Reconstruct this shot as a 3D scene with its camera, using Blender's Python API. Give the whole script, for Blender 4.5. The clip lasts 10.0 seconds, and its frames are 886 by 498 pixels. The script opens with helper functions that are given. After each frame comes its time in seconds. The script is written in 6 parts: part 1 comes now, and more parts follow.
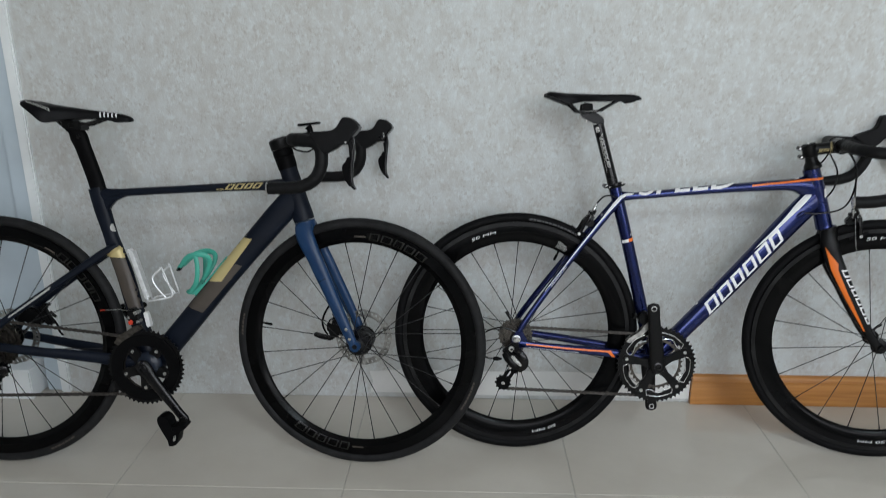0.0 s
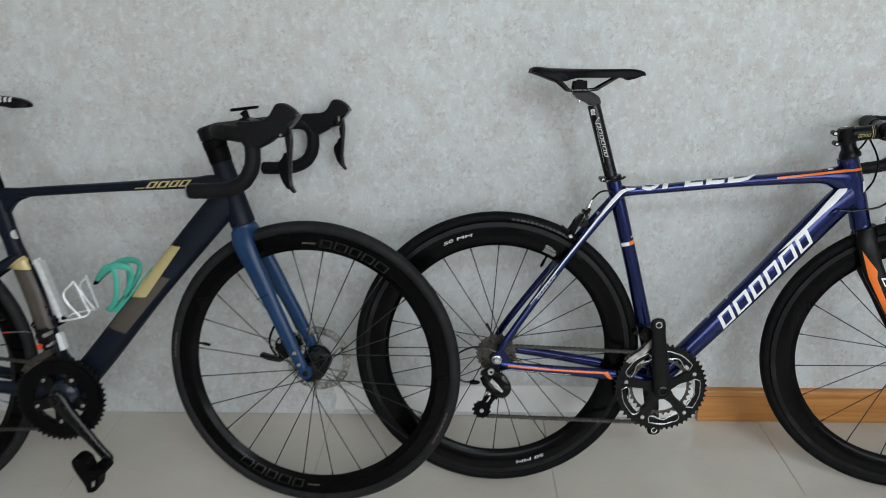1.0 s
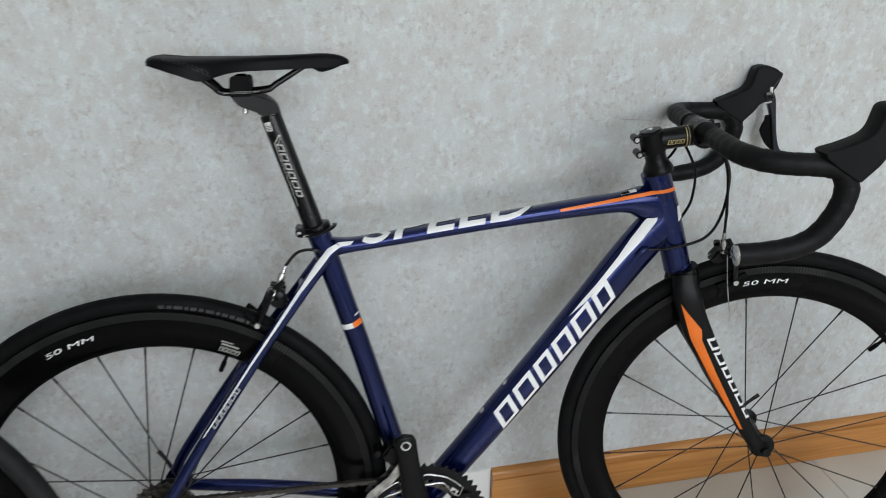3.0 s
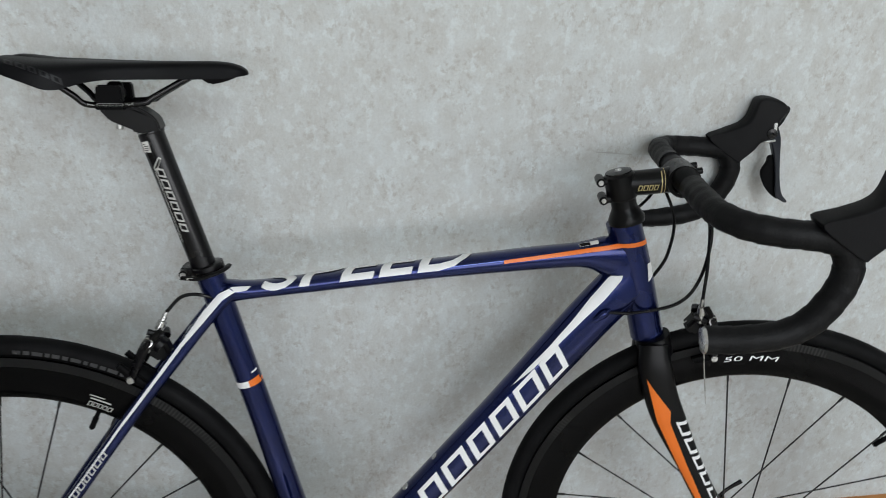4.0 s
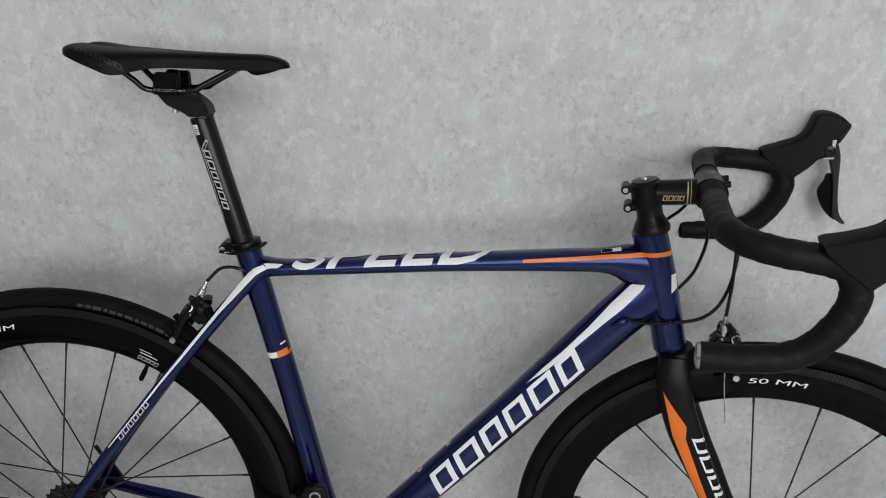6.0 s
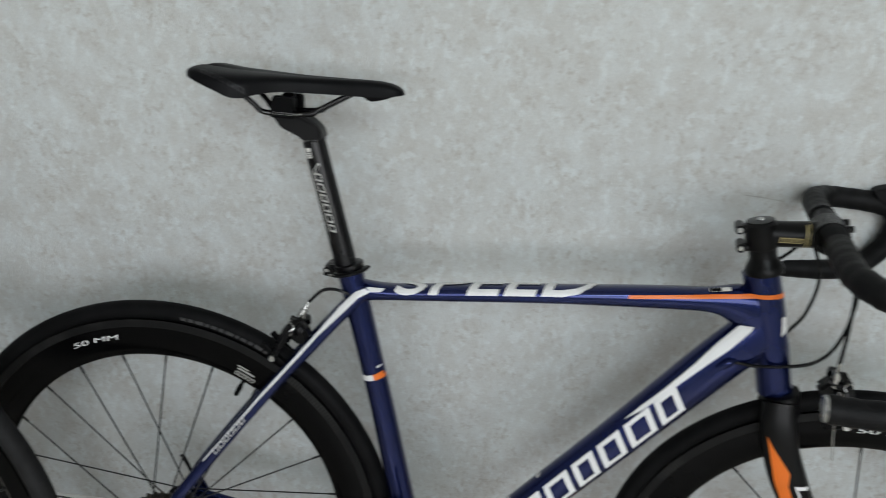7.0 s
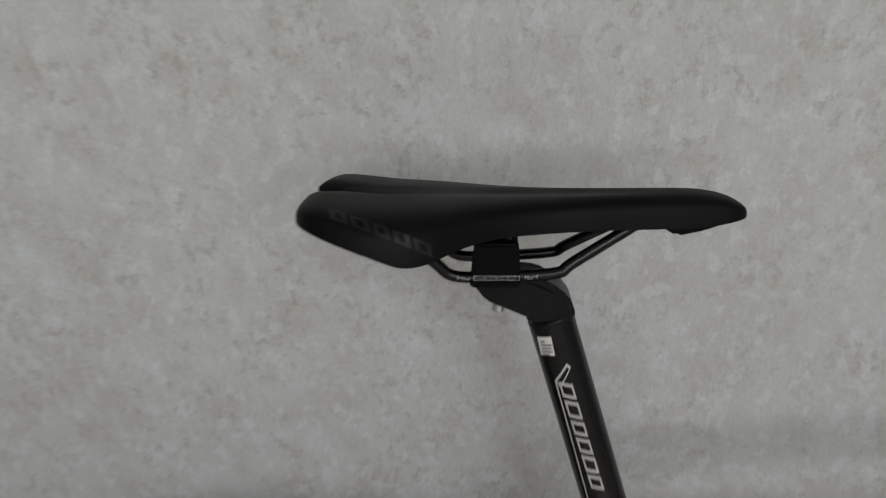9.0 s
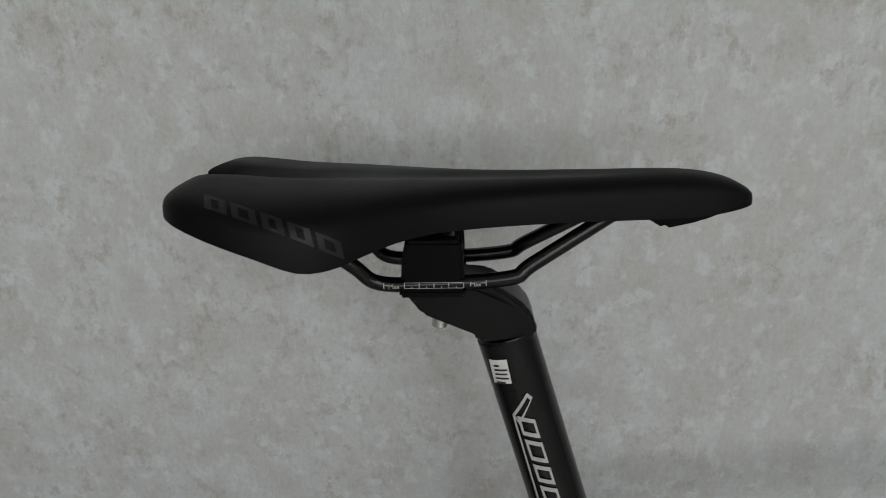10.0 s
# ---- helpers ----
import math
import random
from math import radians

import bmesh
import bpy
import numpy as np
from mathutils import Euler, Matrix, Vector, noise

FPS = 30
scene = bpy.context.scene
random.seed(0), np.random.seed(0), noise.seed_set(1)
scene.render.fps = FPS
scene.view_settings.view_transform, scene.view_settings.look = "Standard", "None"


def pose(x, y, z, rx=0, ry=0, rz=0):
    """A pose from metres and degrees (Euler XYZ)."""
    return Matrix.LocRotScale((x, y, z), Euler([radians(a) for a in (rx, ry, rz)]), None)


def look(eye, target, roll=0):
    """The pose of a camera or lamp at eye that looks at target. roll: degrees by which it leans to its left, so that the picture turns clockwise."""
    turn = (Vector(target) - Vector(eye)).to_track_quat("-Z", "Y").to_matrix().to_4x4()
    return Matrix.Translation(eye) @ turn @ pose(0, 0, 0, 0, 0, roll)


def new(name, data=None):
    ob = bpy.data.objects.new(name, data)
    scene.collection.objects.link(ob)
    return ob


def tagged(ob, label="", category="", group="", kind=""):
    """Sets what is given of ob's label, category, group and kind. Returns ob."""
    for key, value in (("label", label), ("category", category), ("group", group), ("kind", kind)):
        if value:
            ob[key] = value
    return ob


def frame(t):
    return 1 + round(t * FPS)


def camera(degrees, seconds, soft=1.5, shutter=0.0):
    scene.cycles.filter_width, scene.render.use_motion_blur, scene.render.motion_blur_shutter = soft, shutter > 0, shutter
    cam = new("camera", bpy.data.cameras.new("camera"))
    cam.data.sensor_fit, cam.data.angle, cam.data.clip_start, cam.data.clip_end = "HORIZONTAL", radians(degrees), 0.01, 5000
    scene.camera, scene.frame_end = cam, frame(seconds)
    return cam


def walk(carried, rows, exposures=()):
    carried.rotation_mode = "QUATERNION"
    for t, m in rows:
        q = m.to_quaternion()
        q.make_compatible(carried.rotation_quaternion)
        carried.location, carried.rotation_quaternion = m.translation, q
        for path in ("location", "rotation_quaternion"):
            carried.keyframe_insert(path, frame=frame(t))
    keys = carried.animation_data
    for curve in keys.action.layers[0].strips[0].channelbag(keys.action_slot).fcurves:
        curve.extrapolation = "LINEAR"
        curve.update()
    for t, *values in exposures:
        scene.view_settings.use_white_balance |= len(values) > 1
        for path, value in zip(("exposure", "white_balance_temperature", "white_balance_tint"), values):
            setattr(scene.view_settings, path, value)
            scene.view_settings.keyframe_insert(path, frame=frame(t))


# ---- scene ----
cam = camera(62.8, 10.0, 0.35, 0.4)
PATH = [
    (0, (0.1002, 0.4631, 1.1951), (0.0438, 2.3682, 0.5890), 0.17),
    (0.5, (0.1093, 0.6209, 1.2002), (0.0464, 2.4800, 0.4655), 0.10),
    (1, (0.1623, 0.7974, 1.2029), (0.1141, 2.6662, 0.4921), -0.21),
    (1.5, (0.2028, 0.9903, 1.2031), (0.2412, 2.8485, 0.4646), -1.34),
    (2, (0.2211, 1.1890, 1.1908), (0.4846, 3.0219, 0.4352), 0.04),
    (2.5, (0.3490, 1.3304, 1.1663), (0.7087, 3.1162, 0.3406), 0.02),
    (3, (0.4961, 1.4436, 1.1798), (0.8637, 3.2171, 0.3317), 0.20),
    (3.2, (0.5335, 1.4746, 1.1546), (0.8941, 3.2535, 0.3147), 0.11),
    (4.3, (0.7119, 1.6287, 1.1756), (0.9924, 3.4007, 0.2917), 4.06),
    (4.5, (0.7436, 1.6185, 1.1681), (1.0230, 3.3832, 0.2693), 5.04),
    (5, (0.7986, 1.5827, 1.1806), (1.0122, 3.3559, 0.2805), 3.65),
    (5.5, (0.7921, 1.5700, 1.1841), (0.8308, 3.3611, 0.2952), 2.44),
    (5.7, (0.7886, 1.5707, 1.1839), (0.7972, 3.3630, 0.2963), 2.48),
    (6.8, (0.7391, 1.5802, 1.2111), (0.6353, 3.3795, 0.3440), 3.48),
    (7, (0.6955, 1.5848, 1.2096), (0.5703, 3.3800, 0.3370), 3.64),
    (7.5, (0.5187, 1.6316, 1.2284), (0.3180, 3.3880, 0.2931), 2.17),
    (8, (0.4246, 1.6736, 1.2431), (0.2432, 3.4290, 0.3020), 1.92),
    (8.5, (0.4025, 1.8151, 1.2059), (0.2344, 3.5969, 0.3130), -0.93),
    (9, (0.4215, 2.0576, 1.1541), (0.3052, 3.8682, 0.3125), -1.93),
    (9.5, (0.4318, 2.1339, 1.1049), (0.3476, 3.9612, 0.2963), -1.72),
    (10, (0.4404, 2.1449, 1.1087), (0.3912, 3.9668, 0.2851), -1.63),
]
walk(cam, [(t, look(eye, target, roll)) for t, eye, target, roll in PATH],
     [(0, -0.12, 6250, 10), (0.8, 0.0, 6300, 10), (3.2, 0.0, 6340, 10), (4.4, -0.08, 6380, 10), (5.5, -0.12, 6420, 9), (7.2, -0.14, 6400, 9), (8.2, -0.21, 6440, 9), (8.9, -0.55, 6750, 14), (9.4, -0.64, 6720, 13), (10.0, -0.61, 6640, 12)])

# ---- light and air ----
world = bpy.data.worlds.new("world")
scene.world = world
world.use_nodes = True
wn = world.node_tree.nodes
sky = wn.new("ShaderNodeTexSky")
sky.sky_type, sky.sun_disc = "NISHITA", False
sky.sun_elevation, sky.sun_rotation = radians(40), radians(160)
world.node_tree.links.new(sky.outputs[0], wn["Background"].inputs[0])
wn["Background"].inputs[1].default_value = 0.1

# Assumed unseen sources: daylight of a wide window behind the camera, a ceiling lamp.
WIN_X0, WIN_X1, WIN_Z0, WIN_Z1, BACK_Y = -0.9, 4.1, 1.15, 2.7, -2.4
lamp = bpy.data.lights.new("window_light", "AREA")
lamp.shape, lamp.size, lamp.size_y, lamp.energy = "RECTANGLE", WIN_X1 - WIN_X0, WIN_Z1 - WIN_Z0, 108
lamp.color = (0.985, 0.965, 0.970)
lamp_ob = new("window_light", lamp)
lamp_ob.matrix_world = look(((WIN_X0 + WIN_X1) / 2, BACK_Y + 0.02, (WIN_Z0 + WIN_Z1) / 2), ((WIN_X0 + WIN_X1) / 2, 3, (WIN_Z0 + WIN_Z1) / 2))
LAMP_X, LAMP_Y, LAMP_Z = 1.35, -0.7, 2.74
lamp = bpy.data.lights.new("ceiling_light", "AREA")
lamp.shape, lamp.size, lamp.energy = "DISK", 1.0, 47
lamp.color = (0.82, 0.960, 1.0)
lamp_ob = new("ceiling_light_glow", lamp)
lamp_ob.matrix_world = look((LAMP_X, LAMP_Y, LAMP_Z), (LAMP_X, LAMP_Y, 0))


# ---- materials ----
def node_mat(name):
    m = bpy.data.materials.new(name)
    m.use_nodes = True
    return m, m.node_tree.nodes, m.node_tree.links, m.node_tree.nodes["Principled BSDF"]


def noise_node(nodes, links, scale, detail=4.0, rough=0.55, stretch=(1, 1, 1)):
    co = nodes.new("ShaderNodeTexCoord")
    mp = nodes.new("ShaderNodeMapping")
    mp.inputs["Scale"].default_value = stretch
    n = nodes.new("ShaderNodeTexNoise")
    n.inputs["Scale"].default_value, n.inputs["Detail"].default_value, n.inputs["Roughness"].default_value = scale, detail, rough
    links.new(co.outputs["Object"], mp.inputs[0])
    links.new(mp.outputs[0], n.inputs["Vector"])
    return n


def ramp(nodes, links, fac, stops):
    r = nodes.new("ShaderNodeValToRGB")
    els = r.color_ramp.elements
    while len(els) < len(stops):
        els.new(0.5)
    for e, (p, c) in zip(els, stops):
        e.position, e.color = p, (*c, 1) if len(c) == 3 else c
    links.new(fac, r.inputs[0])
    return r.outputs[0]


def grey(v):
    return (v, v, v)


def surface(name, base, rough=0.5, metal=0.0, vary=0.12, scale=25.0, bump=0.05, bump_scale=300.0, coat=0.0, rough_vary=0.1, spec=0.5):
    """A material with colour drift, uneven gloss and fine relief."""
    m, nodes, links, p = node_mat(name)
    n = noise_node(nodes, links, scale)
    lo = tuple(c * (1 - vary) for c in base)
    hi = tuple(min(1, c * (1 + vary)) for c in base)
    links.new(ramp(nodes, links, n.outputs["Fac"], [(0.3, lo), (0.7, hi)]), p.inputs["Base Color"])
    n2 = noise_node(nodes, links, scale * 0.37, 6)
    links.new(ramp(nodes, links, n2.outputs["Fac"], [(0.3, grey(max(0, rough - rough_vary))), (0.7, grey(min(1, rough + rough_vary)))]), p.inputs["Roughness"])
    p.inputs["Metallic"].default_value = metal
    p.inputs["Specular IOR Level"].default_value = spec
    p.inputs["Coat Weight"].default_value = coat
    p.inputs["Coat Roughness"].default_value = 0.12
    if bump:
        b = nodes.new("ShaderNodeBump")
        b.inputs["Strength"].default_value, b.inputs["Distance"].default_value = bump, 0.001
        links.new(noise_node(nodes, links, bump_scale, 3).outputs["Fac"], b.inputs["Height"])
        links.new(b.outputs[0], p.inputs["Normal"])
    return m


def mixed(nodes, links, a, b, kind="MULTIPLY", fac=1.0):
    mx = nodes.new("ShaderNodeMix")
    mx.data_type, mx.blend_type = "RGBA", kind
    if isinstance(fac, float):
        mx.inputs[0].default_value = fac
    else:
        links.new(fac, mx.inputs[0])
    for sock, v in ((mx.inputs[6], a), (mx.inputs[7], b)):
        if isinstance(v, tuple):
            sock.default_value = (*v, 1)
        else:
            links.new(v, sock)
    return mx.outputs[2]


def wallpaper_mat():
    """Vinyl paper printed as troweled plaster: clouds, pale islands, clustered brown flecks, crinkled relief."""
    m, nodes, links, p = node_mat("wallpaper")
    cloud = noise_node(nodes, links, 27, 8, 0.64, (1.0, 1, 0.82))
    col = ramp(nodes, links, cloud.outputs["Fac"], [(0.36, (0.525, 0.528, 0.512)), (0.46, (0.553, 0.566, 0.557)), (0.54, (0.572, 0.592, 0.588)), (0.64, (0.590, 0.619, 0.621))])
    broad = noise_node(nodes, links, 1.7, 3)
    col = mixed(nodes, links, col, ramp(nodes, links, broad.outputs["Fac"], [(0.3, (0.975, 0.962, 0.950)), (0.7, (1.02, 1.025, 1.030))]))
    patch = noise_node(nodes, links, 11, 5, 0.6, (1.15, 1, 0.7))
    col = mixed(nodes, links, col, ramp(nodes, links, patch.outputs["Fac"], [(0.36, (0.978, 0.972, 0.965)), (0.5, grey(1.0)), (0.64, (1.016, 1.020, 1.022))]))
    pale = noise_node(nodes, links, 62, 7, 0.62, (1.0, 1, 0.85))
    col = mixed(nodes, links, col, (0.685, 0.738, 0.750), "MIX", ramp(nodes, links, pale.outputs["Fac"], [(0.53, grey(0.0)), (0.62, grey(0.46))]))
    brown = noise_node(nodes, links, 95, 9, 0.74, (1.0, 1, 0.8))
    cluster = noise_node(nodes, links, 19, 4, 0.6)
    fleck = mixed(nodes, links, ramp(nodes, links, brown.outputs["Fac"], [(0.50, grey(0.0)), (0.60, grey(0.70))]), ramp(nodes, links, cluster.outputs["Fac"], [(0.44, grey(0.12)), (0.58, grey(1.0))]))
    col = mixed(nodes, links, col, (0.418, 0.395, 0.365), "MIX", fleck)
    fine = noise_node(nodes, links, 260, 6, 0.7)
    col = mixed(nodes, links, col, ramp(nodes, links, fine.outputs["Fac"], [(0.34, grey(0.93)), (0.5, grey(0.997)), (0.66, grey(1.055))]))
    links.new(col, p.inputs["Base Color"])
    p.inputs["Roughness"].default_value = 0.62
    p.inputs["Specular IOR Level"].default_value = 0.3
    relief = noise_node(nodes, links, 130, 8, 0.72, (1.0, 1, 0.75))
    b = nodes.new("ShaderNodeBump")
    b.inputs["Strength"].default_value, b.inputs["Distance"].default_value = 0.55, 0.0026
    links.new(relief.outputs["Fac"], b.inputs["Height"])
    links.new(b.outputs[0], p.inputs["Normal"])
    return m


def wood_mat():
    m, nodes, links, p = node_mat("varnished_wood")
    n = noise_node(nodes, links, 14, 6, 0.6, (0.25, 4, 7))
    links.new(ramp(nodes, links, n.outputs["Fac"], [(0.3, (0.34, 0.135, 0.03)), (0.55, (0.46, 0.20, 0.05)), (0.75, (0.54, 0.26, 0.075))]), p.inputs["Base Color"])
    p.inputs["Roughness"].default_value = 0.35
    return m


def tile_mat():
    m, nodes, links, p = node_mat("polished_tile")
    n = noise_node(nodes, links, 3.5, 6, 0.6)
    links.new(ramp(nodes, links, n.outputs["Fac"], [(0.3, (0.512, 0.476, 0.418)), (0.7, (0.580, 0.545, 0.486))]), p.inputs["Base Color"])
    n2 = noise_node(nodes, links, 9, 6, 0.65)
    links.new(ramp(nodes, links, n2.outputs["Fac"], [(0.3, grey(0.035)), (0.7, grey(0.085))]), p.inputs["Roughness"])
    b = nodes.new("ShaderNodeBump")
    b.inputs["Strength"].default_value, b.inputs["Distance"].default_value = 0.02, 0.002
    links.new(noise_node(nodes, links, 6, 2).outputs["Fac"], b.inputs["Height"])
    links.new(b.outputs[0], p.inputs["Normal"])
    return m


def track_mat(cx, cz):
    """Brake track with fine radial grooves round the wheel's middle."""
    m, nodes, links, p = node_mat("brake_track")
    co = nodes.new("ShaderNodeTexCoord")
    sep = nodes.new("ShaderNodeSeparateXYZ")
    links.new(co.outputs["Object"], sep.inputs[0])

    def calc(kind, a, b=None):
        n = nodes.new("ShaderNodeMath")
        n.operation = kind
        for sock, v in zip(n.inputs, (a, b)):
            if v is None:
                continue
            if isinstance(v, (int, float)):
                sock.default_value = v
            else:
                links.new(v, sock)
        return n.outputs[0]

    angle = calc("ARCTAN2", calc("SUBTRACT", sep.outputs[2], cz), calc("SUBTRACT", sep.outputs[0], cx))
    wave = calc("MULTIPLY_ADD", calc("SINE", calc("MULTIPLY", angle, 420.0)), 0.5)
    wave.node.inputs[2].default_value = 0.5
    # Random patches paint the grooves in, as if light caught them only there.
    patchy = ramp(nodes, links, noise_node(nodes, links, 11, 3).outputs["Fac"], [(0.45, grey(0.0)), (0.6, grey(1.0))])
    amount = calc("MULTIPLY", wave, patchy)
    links.new(ramp(nodes, links, amount, [(0.3, (0.004, 0.004, 0.0042)), (0.8, (0.022, 0.022, 0.021))]), p.inputs["Base Color"])
    p.inputs["Roughness"].default_value = 0.45
    p.inputs["Specular IOR Level"].default_value = 0.2
    b = nodes.new("ShaderNodeBump")
    b.inputs["Strength"].default_value, b.inputs["Distance"].default_value = 0.3, 0.0006
    links.new(amount, b.inputs["Height"])
    links.new(b.outputs[0], p.inputs["Normal"])
    return m


WALLPAPER, WOOD, TILE = wallpaper_mat(), wood_mat(), tile_mat()
GROUT = surface("grout", (0.42, 0.40, 0.36), 0.8)
PLASTER = surface("plaster_patch", (0.74, 0.74, 0.72), 0.75, vary=0.08, scale=9, bump=0.5, bump_scale=60)
PAINT_WHITE = surface("white_gloss_paint", (0.80, 0.83, 0.84), 0.35, vary=0.05, scale=6, bump=0.05)
PAINT_BLUE = surface("pale_blue_paint", (0.50, 0.58, 0.64), 0.4, vary=0.06, scale=6)
CEILING = surface("ceiling_paint", (0.78, 0.78, 0.76), 0.85, vary=0.03, scale=3)
DARK_GAP = surface("dark_gap_strip", (0.10, 0.11, 0.12), 0.6)
RUBBER = surface("tyre_rubber", (0.0045, 0.0045, 0.0049), 0.58, vary=0.3, scale=40, bump=0.15, bump_scale=500, spec=0.080)
# Dusty rubber, its colour also lightened for the tread lit from above.
RUBBER_GREY = surface("dusty_lit_tyre_rubber", (0.014, 0.014, 0.0145), 0.62, vary=0.3, scale=40, bump=0.15, bump_scale=500, spec=0.14)
CARBON = surface("carbon_rim", (0.0015, 0.0015, 0.0017), 0.22, vary=0.2, scale=30, bump=0.03, spec=0.091)
BLACK_ALLOY = surface("black_alloy", (0.0034, 0.0034, 0.0036), 0.33, vary=0.2, bump=0.06, spec=0.176)
BLACK_GLOSS = surface("black_gloss", (0.0024, 0.0022, 0.0029), 0.24, vary=0.15, bump=0.0, spec=0.323)
BLACK_PLASTIC = surface("black_plastic", (0.0031, 0.0031, 0.0034), 0.48, vary=0.15, bump=0.1, spec=0.049)
SADDLE_SKIN = surface("saddle_cover", (0.0038, 0.0039, 0.0046), 0.48, vary=0.2, bump=0.12, bump_scale=900, spec=0.090)
SADDLE_PRINT = surface("saddle_print", (0.0125, 0.0125, 0.0138), 0.42, spec=0.18)
RIM_PRINT = surface("rim_print", (0.014, 0.0135, 0.012), 0.3, spec=0.2)
DISC_STEEL = surface("disc_steel", (0.33, 0.325, 0.31), 0.33, 0.9, vary=0.7, scale=45, bump=0.05)
TAPE = surface("bar_tape", (0.0048, 0.0048, 0.0052), 0.55, vary=0.2, scale=60, bump=0.5, bump_scale=350, spec=0.17)
HOOD_RUBBER = surface("hood_rubber", (0.0062, 0.0062, 0.0068), 0.52, vary=0.12, bump=0.25, bump_scale=700, spec=0.12)
SPROCKET_STEEL = surface("sprocket_steel", (0.115, 0.105, 0.092), 0.33, 1.0, vary=0.55, scale=120, bump=0.1)
STEEL = surface("steel", (0.55, 0.55, 0.54), 0.28, 1.0, vary=0.2, scale=90, bump=0.05)
GREASY = surface("greasy_steel", (0.085, 0.076, 0.066), 0.42, 0.9, vary=0.5, scale=130, bump=0.2)
CHAIN_STEEL = surface("chain_steel", (0.066, 0.060, 0.055), 0.42, 0.8, vary=0.4, scale=150, bump=0.2)
SPOKE = surface("spoke_steel", (0.016, 0.016, 0.017), 0.35, 0.3, vary=0.2)
INDIGO = surface("indigo_frame_paint", (0.0042, 0.0112, 0.080), 0.22, 0.80, vary=0.15, scale=18, bump=0.02, coat=0.5, spec=0.4)
NAVY = surface("matt_navy_paint", (0.0040, 0.0066, 0.0135), 0.42, vary=0.15, scale=18, bump=0.03, spec=0.16)
BLUE_SATIN = surface("satin_blue_paint", (0.007, 0.033, 0.095), 0.32, vary=0.12, scale=18, bump=0.02, spec=0.35)
ORANGE = surface("orange_print", (0.80, 0.17, 0.012), 0.4, vary=0.05)
WHITE_PRINT = surface("white_print", (0.80, 0.80, 0.80), 0.4, vary=0.04)
GREY_PRINT = surface("grey_print", (0.42, 0.42, 0.40), 0.45, vary=0.1)
DARK_PRINT = surface("dark_print", (0.034, 0.034, 0.036), 0.3, vary=0.1)
GOLD = surface("gold_print", (0.50, 0.41, 0.19), 0.42, 0.25, vary=0.08)
BRONZE = surface("bronze_brown_print", (0.058, 0.046, 0.036), 0.5, vary=0.12)
TEAL = surface("turquoise_plastic", (0.055, 0.36, 0.27), 0.42, vary=0.12, scale=15)
RED_PLASTIC = surface("red_tag", (0.62, 0.05, 0.02), 0.4)
CARD = surface("paper_sticker", (0.70, 0.69, 0.66), 0.6, vary=0.05)


# ---- mesh tools ----
from mathutils.bvhtree import BVHTree


def part(name, bm, material, parent=None, label="", m=None, smooth=True, angle=40):
    """Links a bmesh as one mesh object under a thing or a part."""
    bmesh.ops.recalc_face_normals(bm, faces=bm.faces)
    me = bpy.data.meshes.new(name)
    if smooth:
        for f in bm.faces:
            f.smooth = True
        for e in bm.edges:
            if len(e.link_faces) == 2 and e.calc_face_angle(0) > radians(angle):
                e.smooth = False
    bm.to_mesh(me)
    bm.free()
    me.materials.append(material)
    ob = new(name, me)
    if parent:
        ob.parent = parent
    if m is not None:
        ob.matrix_basis = m
    if label:
        ob["label"] = label
    return ob


def V(*a):
    return Vector(a)


def spline(pts, vals, steps):
    """Catmull-Rom through pts, with the values blended along."""
    P = [Vector(p) for p in pts]
    if len(P) == 2 or steps <= 1:
        return P, [tuple(v) for v in vals]
    out, ov = [], []
    ext = [2 * P[0] - P[1]] + P + [2 * P[-1] - P[-2]]
    ve = [np.array(v, float) for v in vals]
    for i in range(len(P) - 1):
        a, b, c, d = ext[i:i + 4]
        for k in range(steps):
            t = k / steps
            out.append(0.5 * ((2 * b) + (c - a) * t + (2 * a - 5 * b + 4 * c - d) * t * t + (3 * b - a - 3 * c + d) * t ** 3))
            s = t * t * (3 - 2 * t)
            ov.append(tuple(ve[i] * (1 - s) + ve[i + 1] * s))
    out.append(P[-1])
    ov.append(tuple(ve[-1]))
    return out, ov


def sweep(bm, pts, rads, n=14, steps=6, ref=(0, 1, 0), cap=True, power=2.0, closed=False):
    """A tube along pts. rads: (half height, half width along ref) at each point; ref None turns with the path."""
    pts, rads = spline(pts, [r if isinstance(r, (tuple, list)) else (r, r) for r in rads], steps)
    rings, b = [], None
    for i, p in enumerate(pts):
        if closed:
            t = (pts[(i + 1) % len(pts)] - pts[i - 1]).normalized()
        else:
            t = (pts[min(i + 1, len(pts) - 1)] - pts[max(i - 1, 0)]).normalized()
        if ref is not None:
            b = Vector(ref)
        elif b is None:
            b = V(0, 1, 0) if abs(t.y) < 0.8 else V(0, 0, 1)
        b = (b - t * b.dot(t)).normalized()
        a = t.cross(b)
        ra, rb = rads[i]
        ring = []
        for k in range(n):
            c, s = math.cos(2 * math.pi * k / n), math.sin(2 * math.pi * k / n)
            c, s = math.copysign(abs(c) ** (2 / power), c), math.copysign(abs(s) ** (2 / power), s)
            ring.append(bm.verts.new(p + a * ra * c + b * rb * s))
        rings.append(ring)
    pairs = list(zip(rings, rings[1:])) + ([(rings[-1], rings[0])] if closed else [])
    for r0, r1 in pairs:
        for k in range(n):
            bm.faces.new((r0[k], r0[(k + 1) % n], r1[(k + 1) % n], r1[k]))
    if cap and not closed:
        bm.faces.new(rings[0][::-1])
        bm.faces.new(rings[-1])
    return bm


